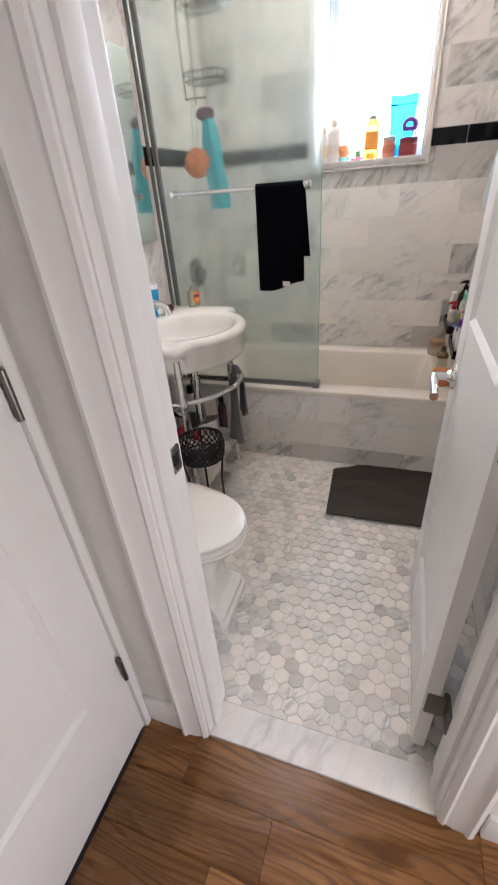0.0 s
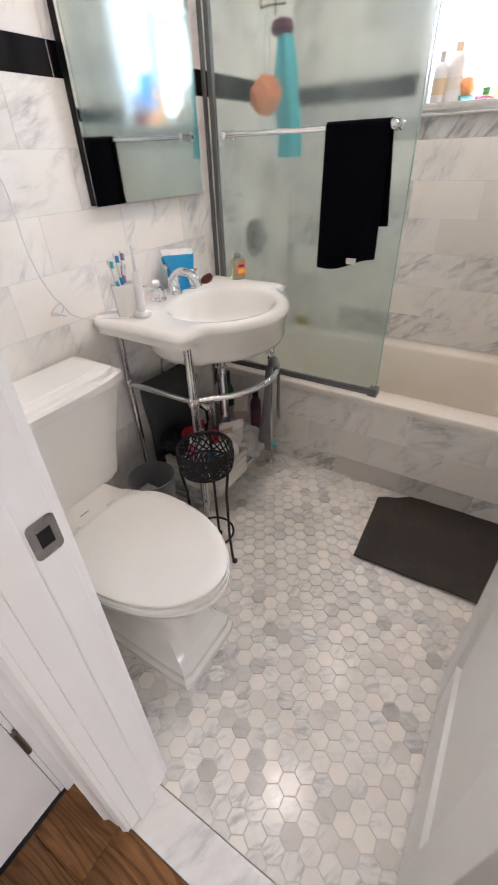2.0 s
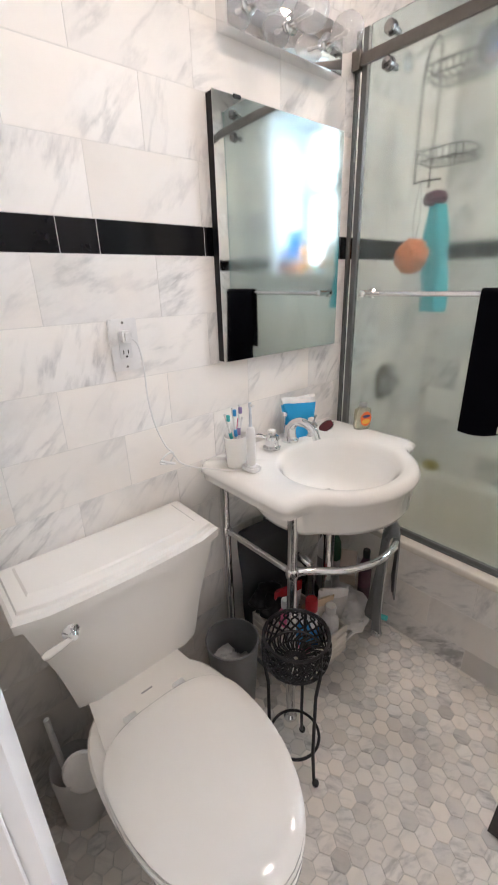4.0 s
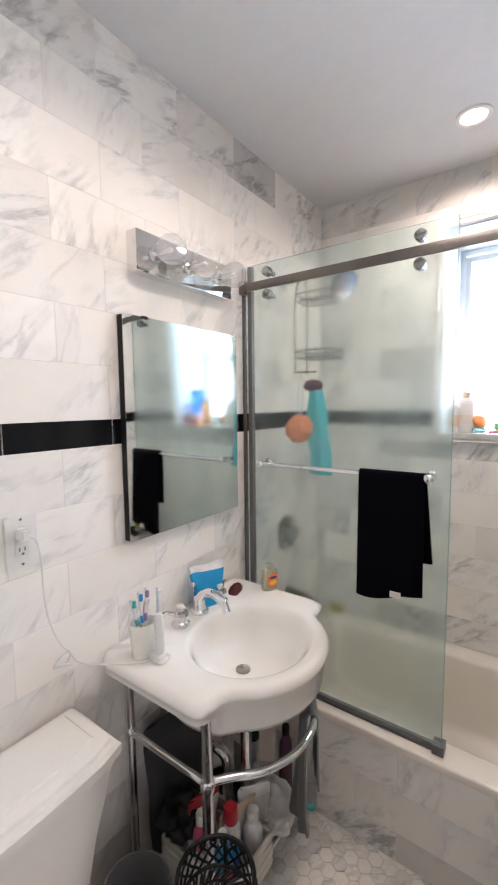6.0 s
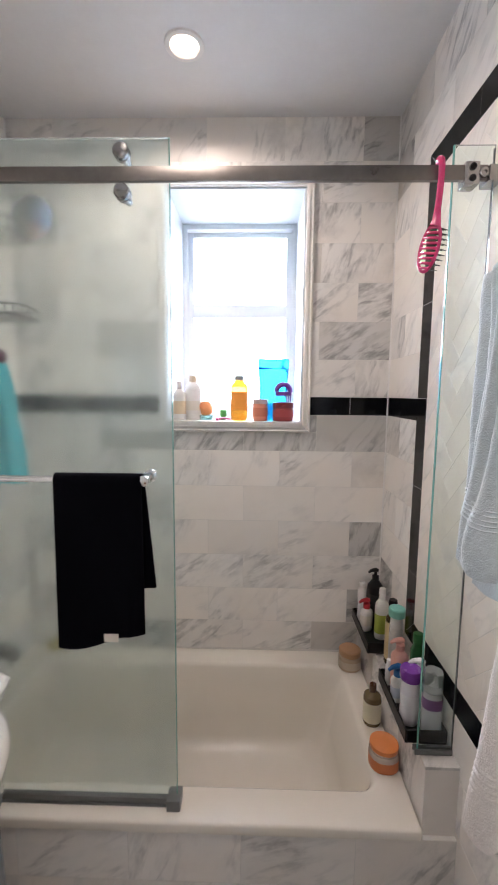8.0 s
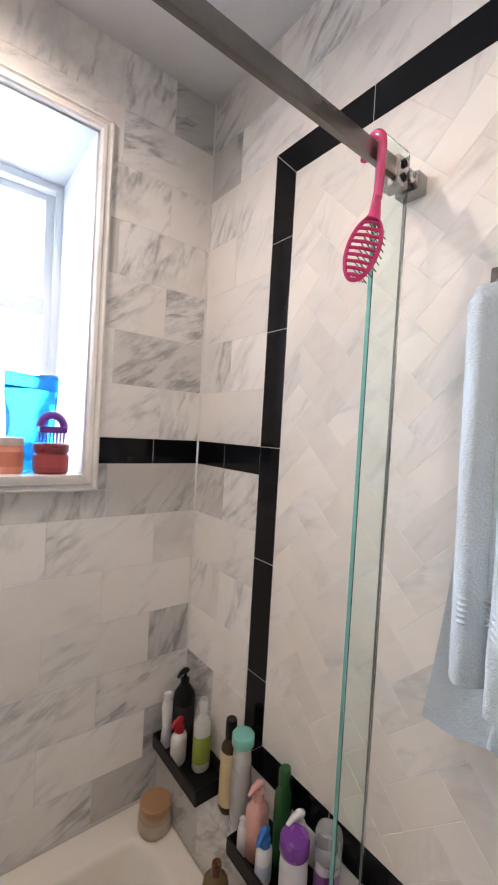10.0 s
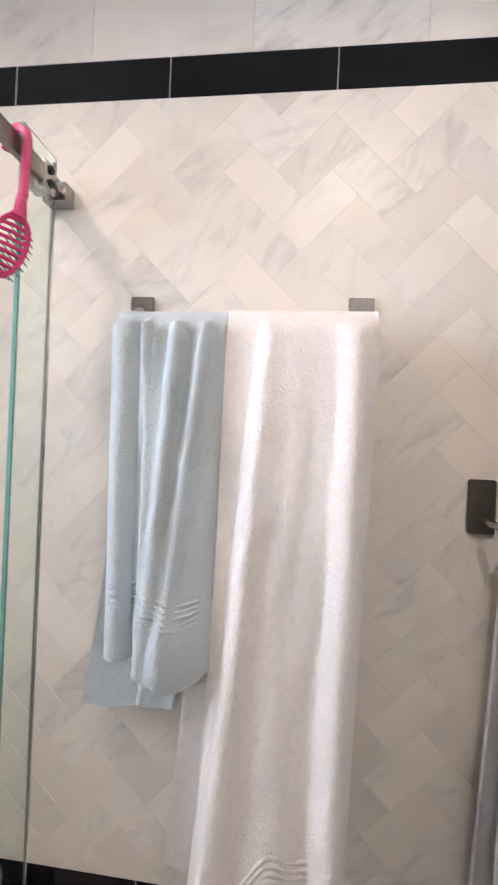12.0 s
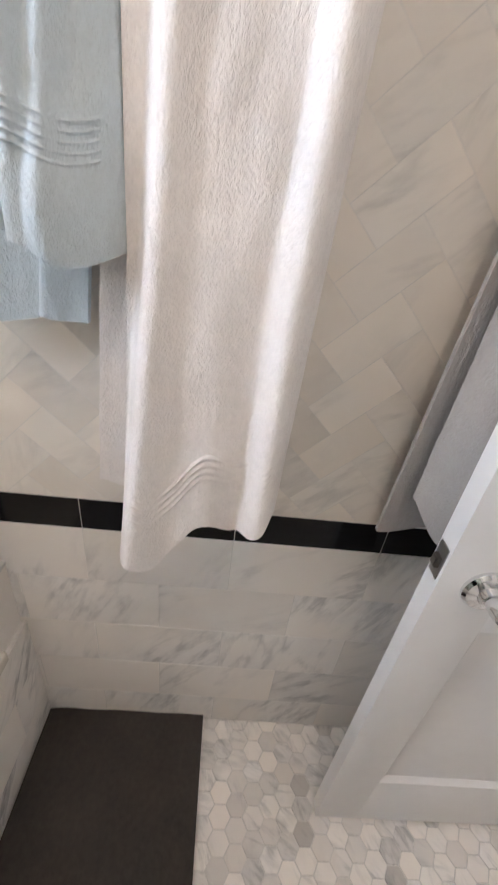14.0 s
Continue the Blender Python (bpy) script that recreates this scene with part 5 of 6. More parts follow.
# ---- cloth ----
def drape(name, label, category, material, place, front, back, fold, hem, widths, across=44, rows=40, thick=0.006, r=0.013, group="", bands=(), hemcol=None):
    """A cloth over a bar. place(u, out, z) gives a point: u across (0 to 1), out from the bar towards the room, z height below the bar.
    fold(u, t): how far it stands out, t from 0 at the bar to 1 at the hem; hem(u): how much lower the hem hangs; widths(u, t, side): the shifted u."""
    bm = bmesh.new()
    grid = []
    path = [("b", 1 - k / rows * 1.0) for k in range(rows)] + [("o", k / 6) for k in range(7)] + [("f", (k + 1) / rows) for k in range(rows)]
    for kind, t in path:
        line = []
        for j in range(across + 1):
            u = j / across
            if kind == "o":
                a = math.pi * (1 - t)
                out, z, w = r * math.cos(a), r * math.sin(a), widths(u, 0, "f")
            elif kind == "f":
                out, z, w = r + fold(u, t), -(front + hem(u)) * t, widths(u, t, "f")
            else:
                out, z, w = -r - 0.25 * abs(fold(1 - u, t)) * 0.4, -(back + 0.5 * hem(1 - u)) * t, widths(u, t, "b")
            line.append(bm.verts.new(place(w, out, z)))
        grid.append(line)
    for a, b in zip(grid, grid[1:]):
        for j in range(across):
            bm.faces.new((a[j], a[j + 1], b[j + 1], b[j]))
    ob = thing(name, place(0.5, 0, 0), label, category, group)
    cloth = part("cloth", bm, material, ob, sharp=80)
    mod = cloth.modifiers.new("thickness", "SOLIDIFY")
    mod.thickness, mod.offset = thick, 0.0
    for t in bands:
        strip = bmesh.new()
        rows_ = []
        for dt in (0.0, 0.005, 0.010):
            rows_.append([strip.verts.new(place(widths(j / across, t + dt, "f"), r + fold(j / across, t + dt) + thick * 0.5 + (0.0032 if dt == 0.005 else 0.0), -(front + hem(j / across)) * (t + dt))) for j in range(across + 1)])
        for a, b in zip(rows_, rows_[1:]):
            for j in range(across):
                strip.faces.new((a[j], a[j + 1], b[j + 1], b[j]))
        part("woven_rib", strip, hemcol or material, cloth, sharp=80)
    return ob


def hump(u, at, wide):
    return math.exp(-((u - at) / wide) ** 2)


def crest(u, at, rise, fall):
    """A pleat: a steep flank, then a long gentle fall."""
    d = u - at
    return 1 / (1 + math.exp(-d * 6 / rise)) * math.exp(-max(0.0, d) / fall)


# black towel on the shower door's bar
drape("black_towel", "black towel folded over the shower door bar", "towel", TOWEL_BLACK,
      lambda u, o, z: Vector((0.533 + 0.210 * u, GY - 0.062 - o, 1.378 + z)), 0.415, 0.275,
      lambda u, t: 0.006 * t + 0.006 * math.sin(7 * u + 1) * t + 0.010 * hump(u, 0.85, 0.12) * t,
      lambda u: -0.03 * u + 0.012 * math.sin(5 * u), lambda u, t, s: u * (1 + 0.02 * t) + (0.095 * t * u if s == "b" else 0.01 * t), thick=0.007)
_tag = alone("care_label", box(0.648, 0.683, -0.0405, -0.039, 0.982, 1.002), PAPER, "small white care label on the black towel", "label")

# grey rag over the basin's rail
drape("grey_cloth", "grey cloth hanging over the basin rail", "cloth", RAG,
      lambda u, o, z: Vector((0.488 - 0.066 * u - 0.85 * o, -0.272 + 0.110 * u - 0.38 * o, 0.617 + z)), 0.345, 0.25,
      lambda u, t: 0.003 + 0.046 * crest(u, 0.12, 0.06, 0.2) * (0.35 + 0.65 * t) + 0.050 * crest(u, 0.50 - 0.1 * t, 0.06, 0.2) * (0.35 + 0.65 * t) + 0.012 * math.sin(9 * u + 3 * t) * t,
      lambda u: 0.04 * hump(u, 0.3, 0.2) - 0.13 * hump(u, 1.0, 0.35), lambda u, t, s: 0.5 + (u - 0.5) * (0.75 + 0.95 * t), thick=0.006, across=60, r=0.017)

# towel bar on the herringbone wall
towel_bar = thing("towel_bar", (W, -0.33, 1.85), "brushed steel towel bar on the wall", "towel bar")
BARX, BARZ = W - 0.062, 1.826
for _y in (-0.1285, -0.5245):
    part("wall_plate", extrude(rounded(0.044, 0.090, 0.003), facing(W - 0.0005, _y, 1.849, -1, 0), 0.006, 0.0015), STEEL, towel_bar)
    part("post", tube([(W - 0.006, _y, BARZ), (BARX, _y, BARZ)], 0.007, 12), STEEL, towel_bar)
part("bar", tube([(BARX, -0.121, BARZ), (BARX, -0.537, BARZ)], 0.0065, 14), STEEL, towel_bar)


def east(y0, y1, x, z):
    return lambda u, o, dz: Vector((x - o, y0 + (y1 - y0) * u, z + dz))


def fold_white(u, t):
    """A long roll that swings out towards the hem, a soft hollow, and a pleat whose outer edge curls back to the wall."""
    roll = crest(u, 0.27 - 0.27 * t, 0.11, 0.34)
    pleat = hump(u, 0.86 + 0.04 * t, 0.085)
    curl = max(0.0, (u - 0.90) / 0.10) ** 2
    soft = math.sin(11 * u + 2.5 * t) + 0.5 * math.sin(27 * u + 5 * t)
    return 0.006 + (0.018 + 0.062 * t) * roll + (0.016 + 0.020 * t) * pleat - (0.010 + 0.012 * t) * curl + 0.0016 * soft * (0.3 + t) + 0.016 * t * t * hump(u, 0.50, 0.14) + 0.003 * noise.noise(Vector((u * 7, t * 11, 1)))


def fold_blue(u, t):
    """A narrow lobe and a wide one, parted by a deep cleft, gathered at the bar; the wide one bellies out at its hem."""
    a = hump(u, 0.10, 0.11)
    b = crest(u, 0.30 + 0.08 * t, 0.05, 0.75)
    c = hump(u, 0.30 - 0.02 * t, 0.035) * (1 - t)
    d = hump(u, 0.60 - 0.16 * t, 0.05) * (1 - t) ** 0.8
    e = hump(u, 0.84 - 0.26 * t, 0.06) * (1 - t) ** 0.6
    belly = hump(u, 0.68, 0.18) * hump(t, 0.92, 0.14)
    return 0.003 + (0.020 + 0.012 * t) * a + (0.008 + 0.062 * t) * b + 0.020 * c + 0.028 * d + 0.024 * e + 0.024 * belly - 0.030 * t * max(0.0, (u - 0.88) / 0.12) ** 2 + 0.003 * noise.noise(Vector((u * 9, t * 9, 4)))


drape("bath_towel", "white terry bath towel over the towel bar", "towel", TOWEL_WHITE, east(-0.3035, -0.540, BARX, BARZ), 0.985, 0.95,
      fold_white, lambda u: 0.050 * hump(u, 0.16, 0.19) - 0.045 * hump(u, 0.52, 0.15) - 0.022 * hump(u, 0.82, 0.12) - 0.050 * hump(u, 1.0, 0.10),
      lambda u, t, s: u * (1 - 0.10 * t) - 0.09 * t * t * (1 - u) if s == "f" else u * (1 - 0.15 * t) - 0.34 * t * (1 - u), thick=0.015, r=0.018, across=110, rows=64, bands=(0.855, 0.868, 0.881, 0.894), hemcol=HEM_WHITE)
drape("hand_towel", "blue-grey terry hand towel over the towel bar", "towel", TOWEL_BLUE, east(-0.118, -0.302, BARX, BARZ), 0.548, 0.66,
      fold_blue, lambda u: 0.022 * hump(u, 0.75, 0.25) - 0.006 * hump(u, 0.36, 0.05), lambda u, t, s: u + (0.03 * t * (1 - u) + 0.06 * t * (0.5 - u) if s == "f" else -0.30 * t * t * (1 - u) - 0.40 * t * u), thick=0.009, r=0.018, across=110, rows=50, bands=(0.775, 0.79, 0.805, 0.82, 0.835))

towel_hook = thing("towel_hook", (W, -0.737, 1.5), "dark nickel plate hook holding a towel rail", "hook")
part("wall_plate", extrude(rounded(0.046, 0.092, 0.005), facing(W - 0.0005, -0.737, 1.542, -1, 0), 0.006, 0.0015), DARK_STEEL, towel_hook)
part("arm", tube(curve([(W - 0.006, -0.737, 1.520), (W - 0.050, -0.737, 1.520), (W - 0.070, -0.748, 1.520), (W - 0.074, -0.78, 1.520), (W - 0.074, -0.98, 1.520)], 6), 0.0065, 12), STEEL, towel_hook)
part("wall_plate", extrude(rounded(0.046, 0.092, 0.005), facing(W - 0.0005, -0.995, 1.542, -1, 0), 0.006, 0.0015), DARK_STEEL, towel_hook)
part("post", tube([(W - 0.006, -0.985, 1.52), (W - 0.076, -0.985, 1.52)], 0.0065, 12), STEEL, towel_hook)
drape("grey_towel", "beige-grey terry towel on the small rail", "towel", TOWEL_GREY, east(-0.752, -0.94, W - 0.074, 1.520), 0.585, 0.66,
      lambda u, t: 0.004 + 0.074 * hump(u, 0.20, 0.13) * (0.22 + 0.78 * t) + 0.020 * hump(u, 0.62, 0.15) * t + 0.003 * noise.noise(Vector((u * 8, t * 9, 7))), lambda u: 0.018 * math.sin(8 * u) - 0.03 * hump(u, 0.0, 0.1), lambda u, t, s: u - 0.12 * t * (1 - u) * (0.7 if s == "f" else 1.6), thick=0.010, r=0.014, across=48, rows=40, bands=(0.80, 0.815, 0.83, 0.845))

# bath mat
_bm = bmesh.new()
_n, _k = 46, 24
_vs = []
for _i in range(_n + 1):
    _row = []
    for _j in range(_k + 1):
        _u, _v = _i / _n, _j / _k
        _x = 0.928 + 0.018 * (1 - _v) + (W - 0.004 - 0.93) * _u
        _y = -0.459 + 0.018 * _u + (0.362 + 0.085 * min(1.0, _u * 5)) * _v
        _z = 0.0085 + 0.0085 * noise.noise(Vector((_x * 6, _y * 10, 0))) + 0.006 * hump(_v, 0.55 + 0.2 * _u, 0.06) * hump(_u, 0.2, 0.2) + 0.010 * hump(_u, 0.05, 0.06) * hump(_v, 1.0, 0.25) + 0.004 * hump(_u, 0.3, 0.04) * _v
        _row.append(_bm.verts.new((_x, min(_y, -0.002), max(_z, 0.0055))))
    _vs.append(_row)
for _i in range(_n):
    for _j in range(_k):
        _bm.faces.new((_vs[_i][_j], _vs[_i + 1][_j], _vs[_i + 1][_j + 1], _vs[_i][_j + 1]))
_mat = alone("bath_mat", _bm, MAT, "dark grey bath mat, slightly rumpled, before the tub", "mat")
_mod = _mat.modifiers.new("thickness", "SOLIDIFY")
_mod.thickness, _mod.offset = 0.005, -1.0

# ---- in the shower ----
shower_head = thing("overhead_shower", (0.0, 0.36, 2.05), "chrome shower head on a wall arm", "shower head")
part("escutcheon", lathe([(0.032, 0.0), (0.028, 0.006), (0.012, 0.012)], facing(0.0005, 0.36, 2.165, 1, 0), 22), CHROME, shower_head)
part("arm", tube(curve([(0.01, 0.36, 2.165), (0.12, 0.36, 2.190), (0.22, 0.36, 2.180), (0.275, 0.352, 2.145)], 6), 0.010, 12), CHROME, shower_head)
part("head", lathe([(0.013, 0.0), (0.016, 0.02), (0.030, 0.035), (0.058, 0.055), (0.065, 0.066), (0.062, 0.074), (0.02, 0.076)], Matrix.Translation((0.272, 0.352, 2.150)) @ Matrix.Rotation(radians(-20), 4, "Z") @ Matrix.Rotation(radians(125), 4, "Y"), 28), DARK_CHROME, shower_head)
wire = thing("shower_caddy", (0.13, 0.36, 1.75), "black two-tier wire caddy on the shower arm", "caddy")
CX, CY = 0.118, 0.335
part("hanger", tube(curve([(CX, CY - 0.055, 1.75), (CX, CY - 0.055, 2.08), (CX, CY + 0.025, 2.203), (CX, CY + 0.055, 2.08), (CX, CY + 0.055, 1.75)], 8), 0.0028, 8), BLACK_IRON, wire)


def soft_loop(cx, rx, ry, z):
    return [(cx + rx * math.copysign(abs(math.cos(a)) ** 0.5, math.cos(a)), CY + ry * math.copysign(abs(math.sin(a)) ** 0.5, math.sin(a)), z) for a in [2 * math.pi * i / 40 for i in range(40)]]


for _z in (2.060, 1.815):
    _t = part("tier", tube(soft_loop(CX + 0.092, 0.092, 0.075, _z + 0.03), 0.0026, 6, closed=True), BLACK_IRON, wire)
    part("lower_hoop", tube(soft_loop(CX + 0.092, 0.088, 0.071, _z), 0.0022, 6, closed=True), BLACK_IRON, _t)
    for _k in range(8):
        _x = CX + 0.012 + 0.023 * _k
        part("wire", tube([(_x, CY - 0.073, _z + 0.03), (_x, CY - 0.071, _z), (_x, CY + 0.071, _z), (_x, CY + 0.073, _z + 0.03)], 0.0016, 6), BLACK_IRON, _t)
part("hook_bar", tube([(CX, CY - 0.055, 1.752), (CX + 0.04, CY - 0.065, 1.753), (CX + 0.10, CY - 0.05, 1.752)], 0.0028, 6), BLACK_IRON, wire)
_bm = bmesh.new()
bmesh.ops.create_icosphere(_bm, subdivisions=5, radius=0.065)
for _v in _bm.verts:
    _v.co *= 0.9 + 0.16 * abs(noise.noise(_v.co * 75)) + 0.09 * noise.noise(_v.co * 30)
_bm.transform(Matrix.Translation((0.150, 0.262, 1.503)))
loofah = thing("bath_puff", (0.150, 0.262, 1.445), "orange mesh bath puff hanging from the caddy", "bath puff")
part("puff", _bm, dye((0.85, 0.26, 0.10), 0.7, "mesh"), loofah, sharp=80)
part("cord", tube(curve([(0.150, 0.262, 1.55), (0.141, 0.262, 1.63), (0.152, 0.268, 1.750), (0.166, 0.262, 1.64), (0.154, 0.262, 1.55)], 6), 0.0025, 6), WHITE_PL, loofah)
scrub = thing("back_scrubber", (0.21, 0.285, 1.2), "teal washcloth below a dark purple scrub brush", "scrubber")
part("brush", lathe([(0.012, 0.0), (0.038, 0.010), (0.046, 0.026), (0.036, 0.046), (0.012, 0.054)], Matrix.Translation((0.205, 0.285, 1.665)), 24, ry=0.7), dye((0.12, 0.03, 0.06), 0.5), scrub)
_rings = [[Vector((0.215 + dx + (0.030 + 0.020 * min(1, t * 3)) * math.cos(a) * (1 + 0.12 * math.sin(9 * t + 3 * a)), 0.285 + 0.018 * math.sin(a) * (1 + 0.4 * math.sin(4 * a)), 1.672 - 0.37 * t)) for a in [2 * math.pi * i / 24 for i in range(24)]] for t, dx in ((k / 14, 0.030 * k / 14) for k in range(15))]
part("cloth", loft(_rings), dye((0.07, 0.48, 0.54), 0.7, "cloth"), scrub, "teal cloth")
valve = thing("shower_valve", (0.02, 0.405, 0.97), "chrome round shower valve with lever", "valve")
part("plate", lathe([(0.085, 0.0), (0.084, 0.004), (0.060, 0.012), (0.030, 0.016), (0.028, 0.05), (0.022, 0.056)], facing(0.0005, 0.405, 0.970, 1, 0), 32, power=3.2), STEEL, valve)
part("lever", tube([(0.045, 0.405, 0.97), (0.050, 0.385, 0.945), (0.052, 0.365, 0.918)], 0.009, 10), STEEL, valve)
spout = thing("tub_spout", (0.05, 0.405, 0.62), "chrome tub spout on the tiled wall", "spout")
part("spout", tube([(0.0005, 0.405, 0.655), (0.09, 0.405, 0.652), (0.130, 0.405, 0.640), (0.145, 0.405, 0.615)], 0.026, 16, taper=[1.1, 1.0, 0.95, 0.8]), DARK_STEEL, spout)
# sponge in the tub's far corner
_bm = bmesh.new()
bmesh.ops.create_icosphere(_bm, subdivisions=4, radius=0.045)
for _v in _bm.verts:
    _v.co = Vector((_v.co.x * 1.05, _v.co.y * 0.62, _v.co.z * 0.62)) * (0.94 + 0.10 * noise.noise(_v.co * 60) + 0.08 * noise.noise(_v.co * 22))
_bm.transform(Matrix.Translation((0.135, 0.722, RIM - min(v.co.z for v in _bm.verts) + 0.0005)))
alone("sponge", _bm, dye((0.42, 0.33, 0.06), 0.9, "sponge"), "yellow bath sponge on the tub's corner", "sponge", sharp=80)


# ---- on the window sill ----
S0 = WIN_Z0 - 0.001
flask("shampoo_bottle", "white shampoo bottle on the sill", (0.676, BACK + 0.040, S0), 0.027, 0.135, WHITE_PL, (0.012, 0.03, dye((0.55, 0.50, 0.46), 0.4)), (0.2, 0.6, CREAM), 0.8)
flask("lotion_bottle", "white pump lotion bottle on the sill", (0.730, BACK + 0.070, S0), 0.036, 0.165, WHITE_PL, (0.016, 0.026, CREAM), (0.25, 0.5, PAPER), 0.8)
_bm = bmesh.new()
bmesh.ops.create_icosphere(_bm, subdivisions=3, radius=0.034)
for _v in _bm.verts:
    _v.co *= 0.95 + 0.2 * noise.noise(_v.co * 40)
_bm.transform(Matrix.Translation((0.785, BACK + 0.075, S0 + 0.050)))
_sp = thing("bath_sponge", (0.785, BACK + 0.075, S0), "orange sponge in a clear dish", "sponge")
part("sponge", _bm, dye((0.85, 0.35, 0.14), 0.8), _sp)
part("dish", lathe([(0.030, 0.0), (0.034, 0.02), (0.032, 0.021), (0.026, 0.004)], Matrix.Translation((0.785, BACK + 0.075, S0)), 20), dye((0.5, 0.75, 0.75), 0.1, "clear"), _sp)
_rz = thing("razor", (0.85, BACK + 0.04, S0), "pink razor lying on the sill", "razor")
part("stem", tube(curve([(0.845, BACK + 0.03, S0 + 0.006), (0.868, BACK + 0.035, S0 + 0.010), (0.895, BACK + 0.045, S0 + 0.006)], 5), 0.005, 8), PINK, _rz)
part("blade_head", box(0.832, 0.846, BACK + 0.012, BACK + 0.048, S0, S0 + 0.012, 0.003), PINK, _rz)
flask("green_pot", "small green pot on the sill", (0.862, BACK + 0.075, S0), 0.014, 0.035, GREEN, (0.014, 0.008, GREEN))
flask("body_wash_bottle", "amber orange body wash bottle with a grey cap", (0.932, BACK + 0.055, S0), 0.036, 0.175, dye((0.90, 0.42, 0.04), 0.15, "clear"), (0.019, 0.016, GREY), (0.25, 0.7, dye((0.85, 0.35, 0.05), 0.4)), 0.6, neck=0.55)
flask("hair_mask_jar", "pink-orange jar with a printed label", (1.024, BACK + 0.050, S0), 0.032, 0.075, dye((0.75, 0.30, 0.20), 0.3), (0.033, 0.018, dye((0.62, 0.50, 0.45), 0.3)), (0.25, 0.75, dye((0.6, 0.2, 0.12), 0.5)), neck=0.95)
flask("red_jar", "dark red wide jar on the sill", (1.122, BACK + 0.045, S0), 0.044, 0.06, dye((0.32, 0.04, 0.04), 0.3), (0.045, 0.020, dye((0.22, 0.03, 0.04), 0.3)), (0.3, 0.8, dye((0.40, 0.06, 0.06), 0.5)), neck=0.95)
hb = thing("scalp_brush", (1.122, BACK + 0.045, S0 + 0.08), "dark purple scalp brush lying on the jar", "brush")
part("grip", tube([(1.122 + 0.030 * math.cos(a), BACK + 0.045, S0 + 0.123 + 0.033 * math.sin(a)) for a in [math.pi * i / 16 for i in range(17)]], 0.011, 10), PURPLE, hb)
part("pad", box(1.087, 1.157, BACK + 0.022, BACK + 0.068, S0 + 0.108, S0 + 0.126, 0.006), PURPLE, hb)
for _k in range(8):
    part("tooth", tube([(1.091 + 0.0088 * _k, BACK + 0.045, S0 + 0.109), (1.091 + 0.0088 * _k, BACK + 0.045, S0 + 0.0812)], 0.003, 6, taper=[1, 0.6]), PURPLE, hb)
pouch("wipes_pouch", "translucent bright blue pouch against the window", 1.080, BACK + 0.100, S0, 0.135, 0.265, 0.035, dye((0.02, 0.35, 0.80), 0.25, "clear"), dye((0.02, 0.30, 0.72), 0.3, "clear"), 0, -3)

# ---- ledge and tub rim ----
L0, R0 = 0.6175, RIM


def tray(y0, y1, label):
    ob = thing("bath_tray", (1.5, (y0 + y1) / 2, L0), label, "tray")
    x0, x1 = 1.437, W - 0.004
    part("floor", box(x0, x1, y0, y1, L0 + 0.0005, L0 + 0.006, 0.002, 1), BLACK, ob)
    for a in ((x0, x0 + 0.005, y0, y1), (x1 - 0.005, x1, y0, y1), (x0 + 0.005, x1 - 0.005, y0, y0 + 0.005), (x0 + 0.005, x1 - 0.005, y1 - 0.005, y1)):
        part("rim", box(a[0], a[1], a[2], a[3], L0 + 0.006, L0 + 0.042, 0.0015, 1), BLACK, ob)
    return ob


tray(0.485, 0.745, "black plastic tray on the ledge with bottles")
tray(0.085, 0.345, "black plastic tray on the ledge crowded with bottles")
T0 = L0 + 0.0065
flask("body_brush", "white long brush standing in the tray", (1.468, 0.715, T0), 0.018, 0.155, WHITE_PL, (0.014, 0.014, WHITE_PL), None, 0.7, waist=0.2)
flask("shampoo_bottle", "black pump shampoo bottle", (1.520, 0.705, T0), 0.032, 0.185, BLACK, (0.014, 0.035, BLACK, "pump"), (0.2, 0.7, dye((0.02, 0.02, 0.02), 0.6)), spin=200)
flask("soap_bottle", "white bottle with a dark red pump", (1.470, 0.640, T0), 0.026, 0.095, WHITE_PL, (0.014, 0.025, RED, "pump"), (0.25, 0.7, PAPER), 0.75, spin=200)
flask("conditioner_bottle", "white bottle with lime green label", (1.515, 0.585, T0), 0.026, 0.165, dye((0.70, 0.70, 0.66), 0.3), (0.013, 0.040, WHITE_PL), (0.15, 0.62, dye((0.33, 0.40, 0.06), 0.5)), 0.85)
flask("oil_bottle", "amber bottle with yellow label and black cap", (1.508, 0.440, L0), 0.023, 0.195, dye((0.30, 0.22, 0.12), 0.2, "clear"), (0.015, 0.045, BLACK), (0.1, 0.82, dye((0.62, 0.50, 0.28), 0.5)))
flask("hair_bottle", "silver grey bottle with a mint cap", (1.502, 0.382, L0), 0.029, 0.215, dye((0.52, 0.52, 0.50), 0.3), (0.028, 0.026, dye((0.22, 0.58, 0.48), 0.35)), (0.2, 0.7, dye((0.46, 0.46, 0.45), 0.4)), 0.75, neck=0.85, spin=80)
flask("pink_bottle", "pale pink pump bottle in the tray", (1.490, 0.300, T0), 0.025, 0.135, dye((0.72, 0.40, 0.33), 0.4), (0.014, 0.025, dye((0.70, 0.38, 0.32), 0.4), "pump"), None, 0.9, spin=190, power=4)
flask("small_bottle", "slim white bottle in the tray", (1.462, 0.318, T0), 0.011, 0.075, WHITE_PL, (0.008, 0.012, WHITE_PL))
flask("green_bottle", "dark green glossy bottle", (1.527, 0.255, T0), 0.022, 0.19, dye((0.02, 0.10, 0.03), 0.15), (0.016, 0.03, dye((0.02, 0.10, 0.03), 0.2)), None, 0.8)
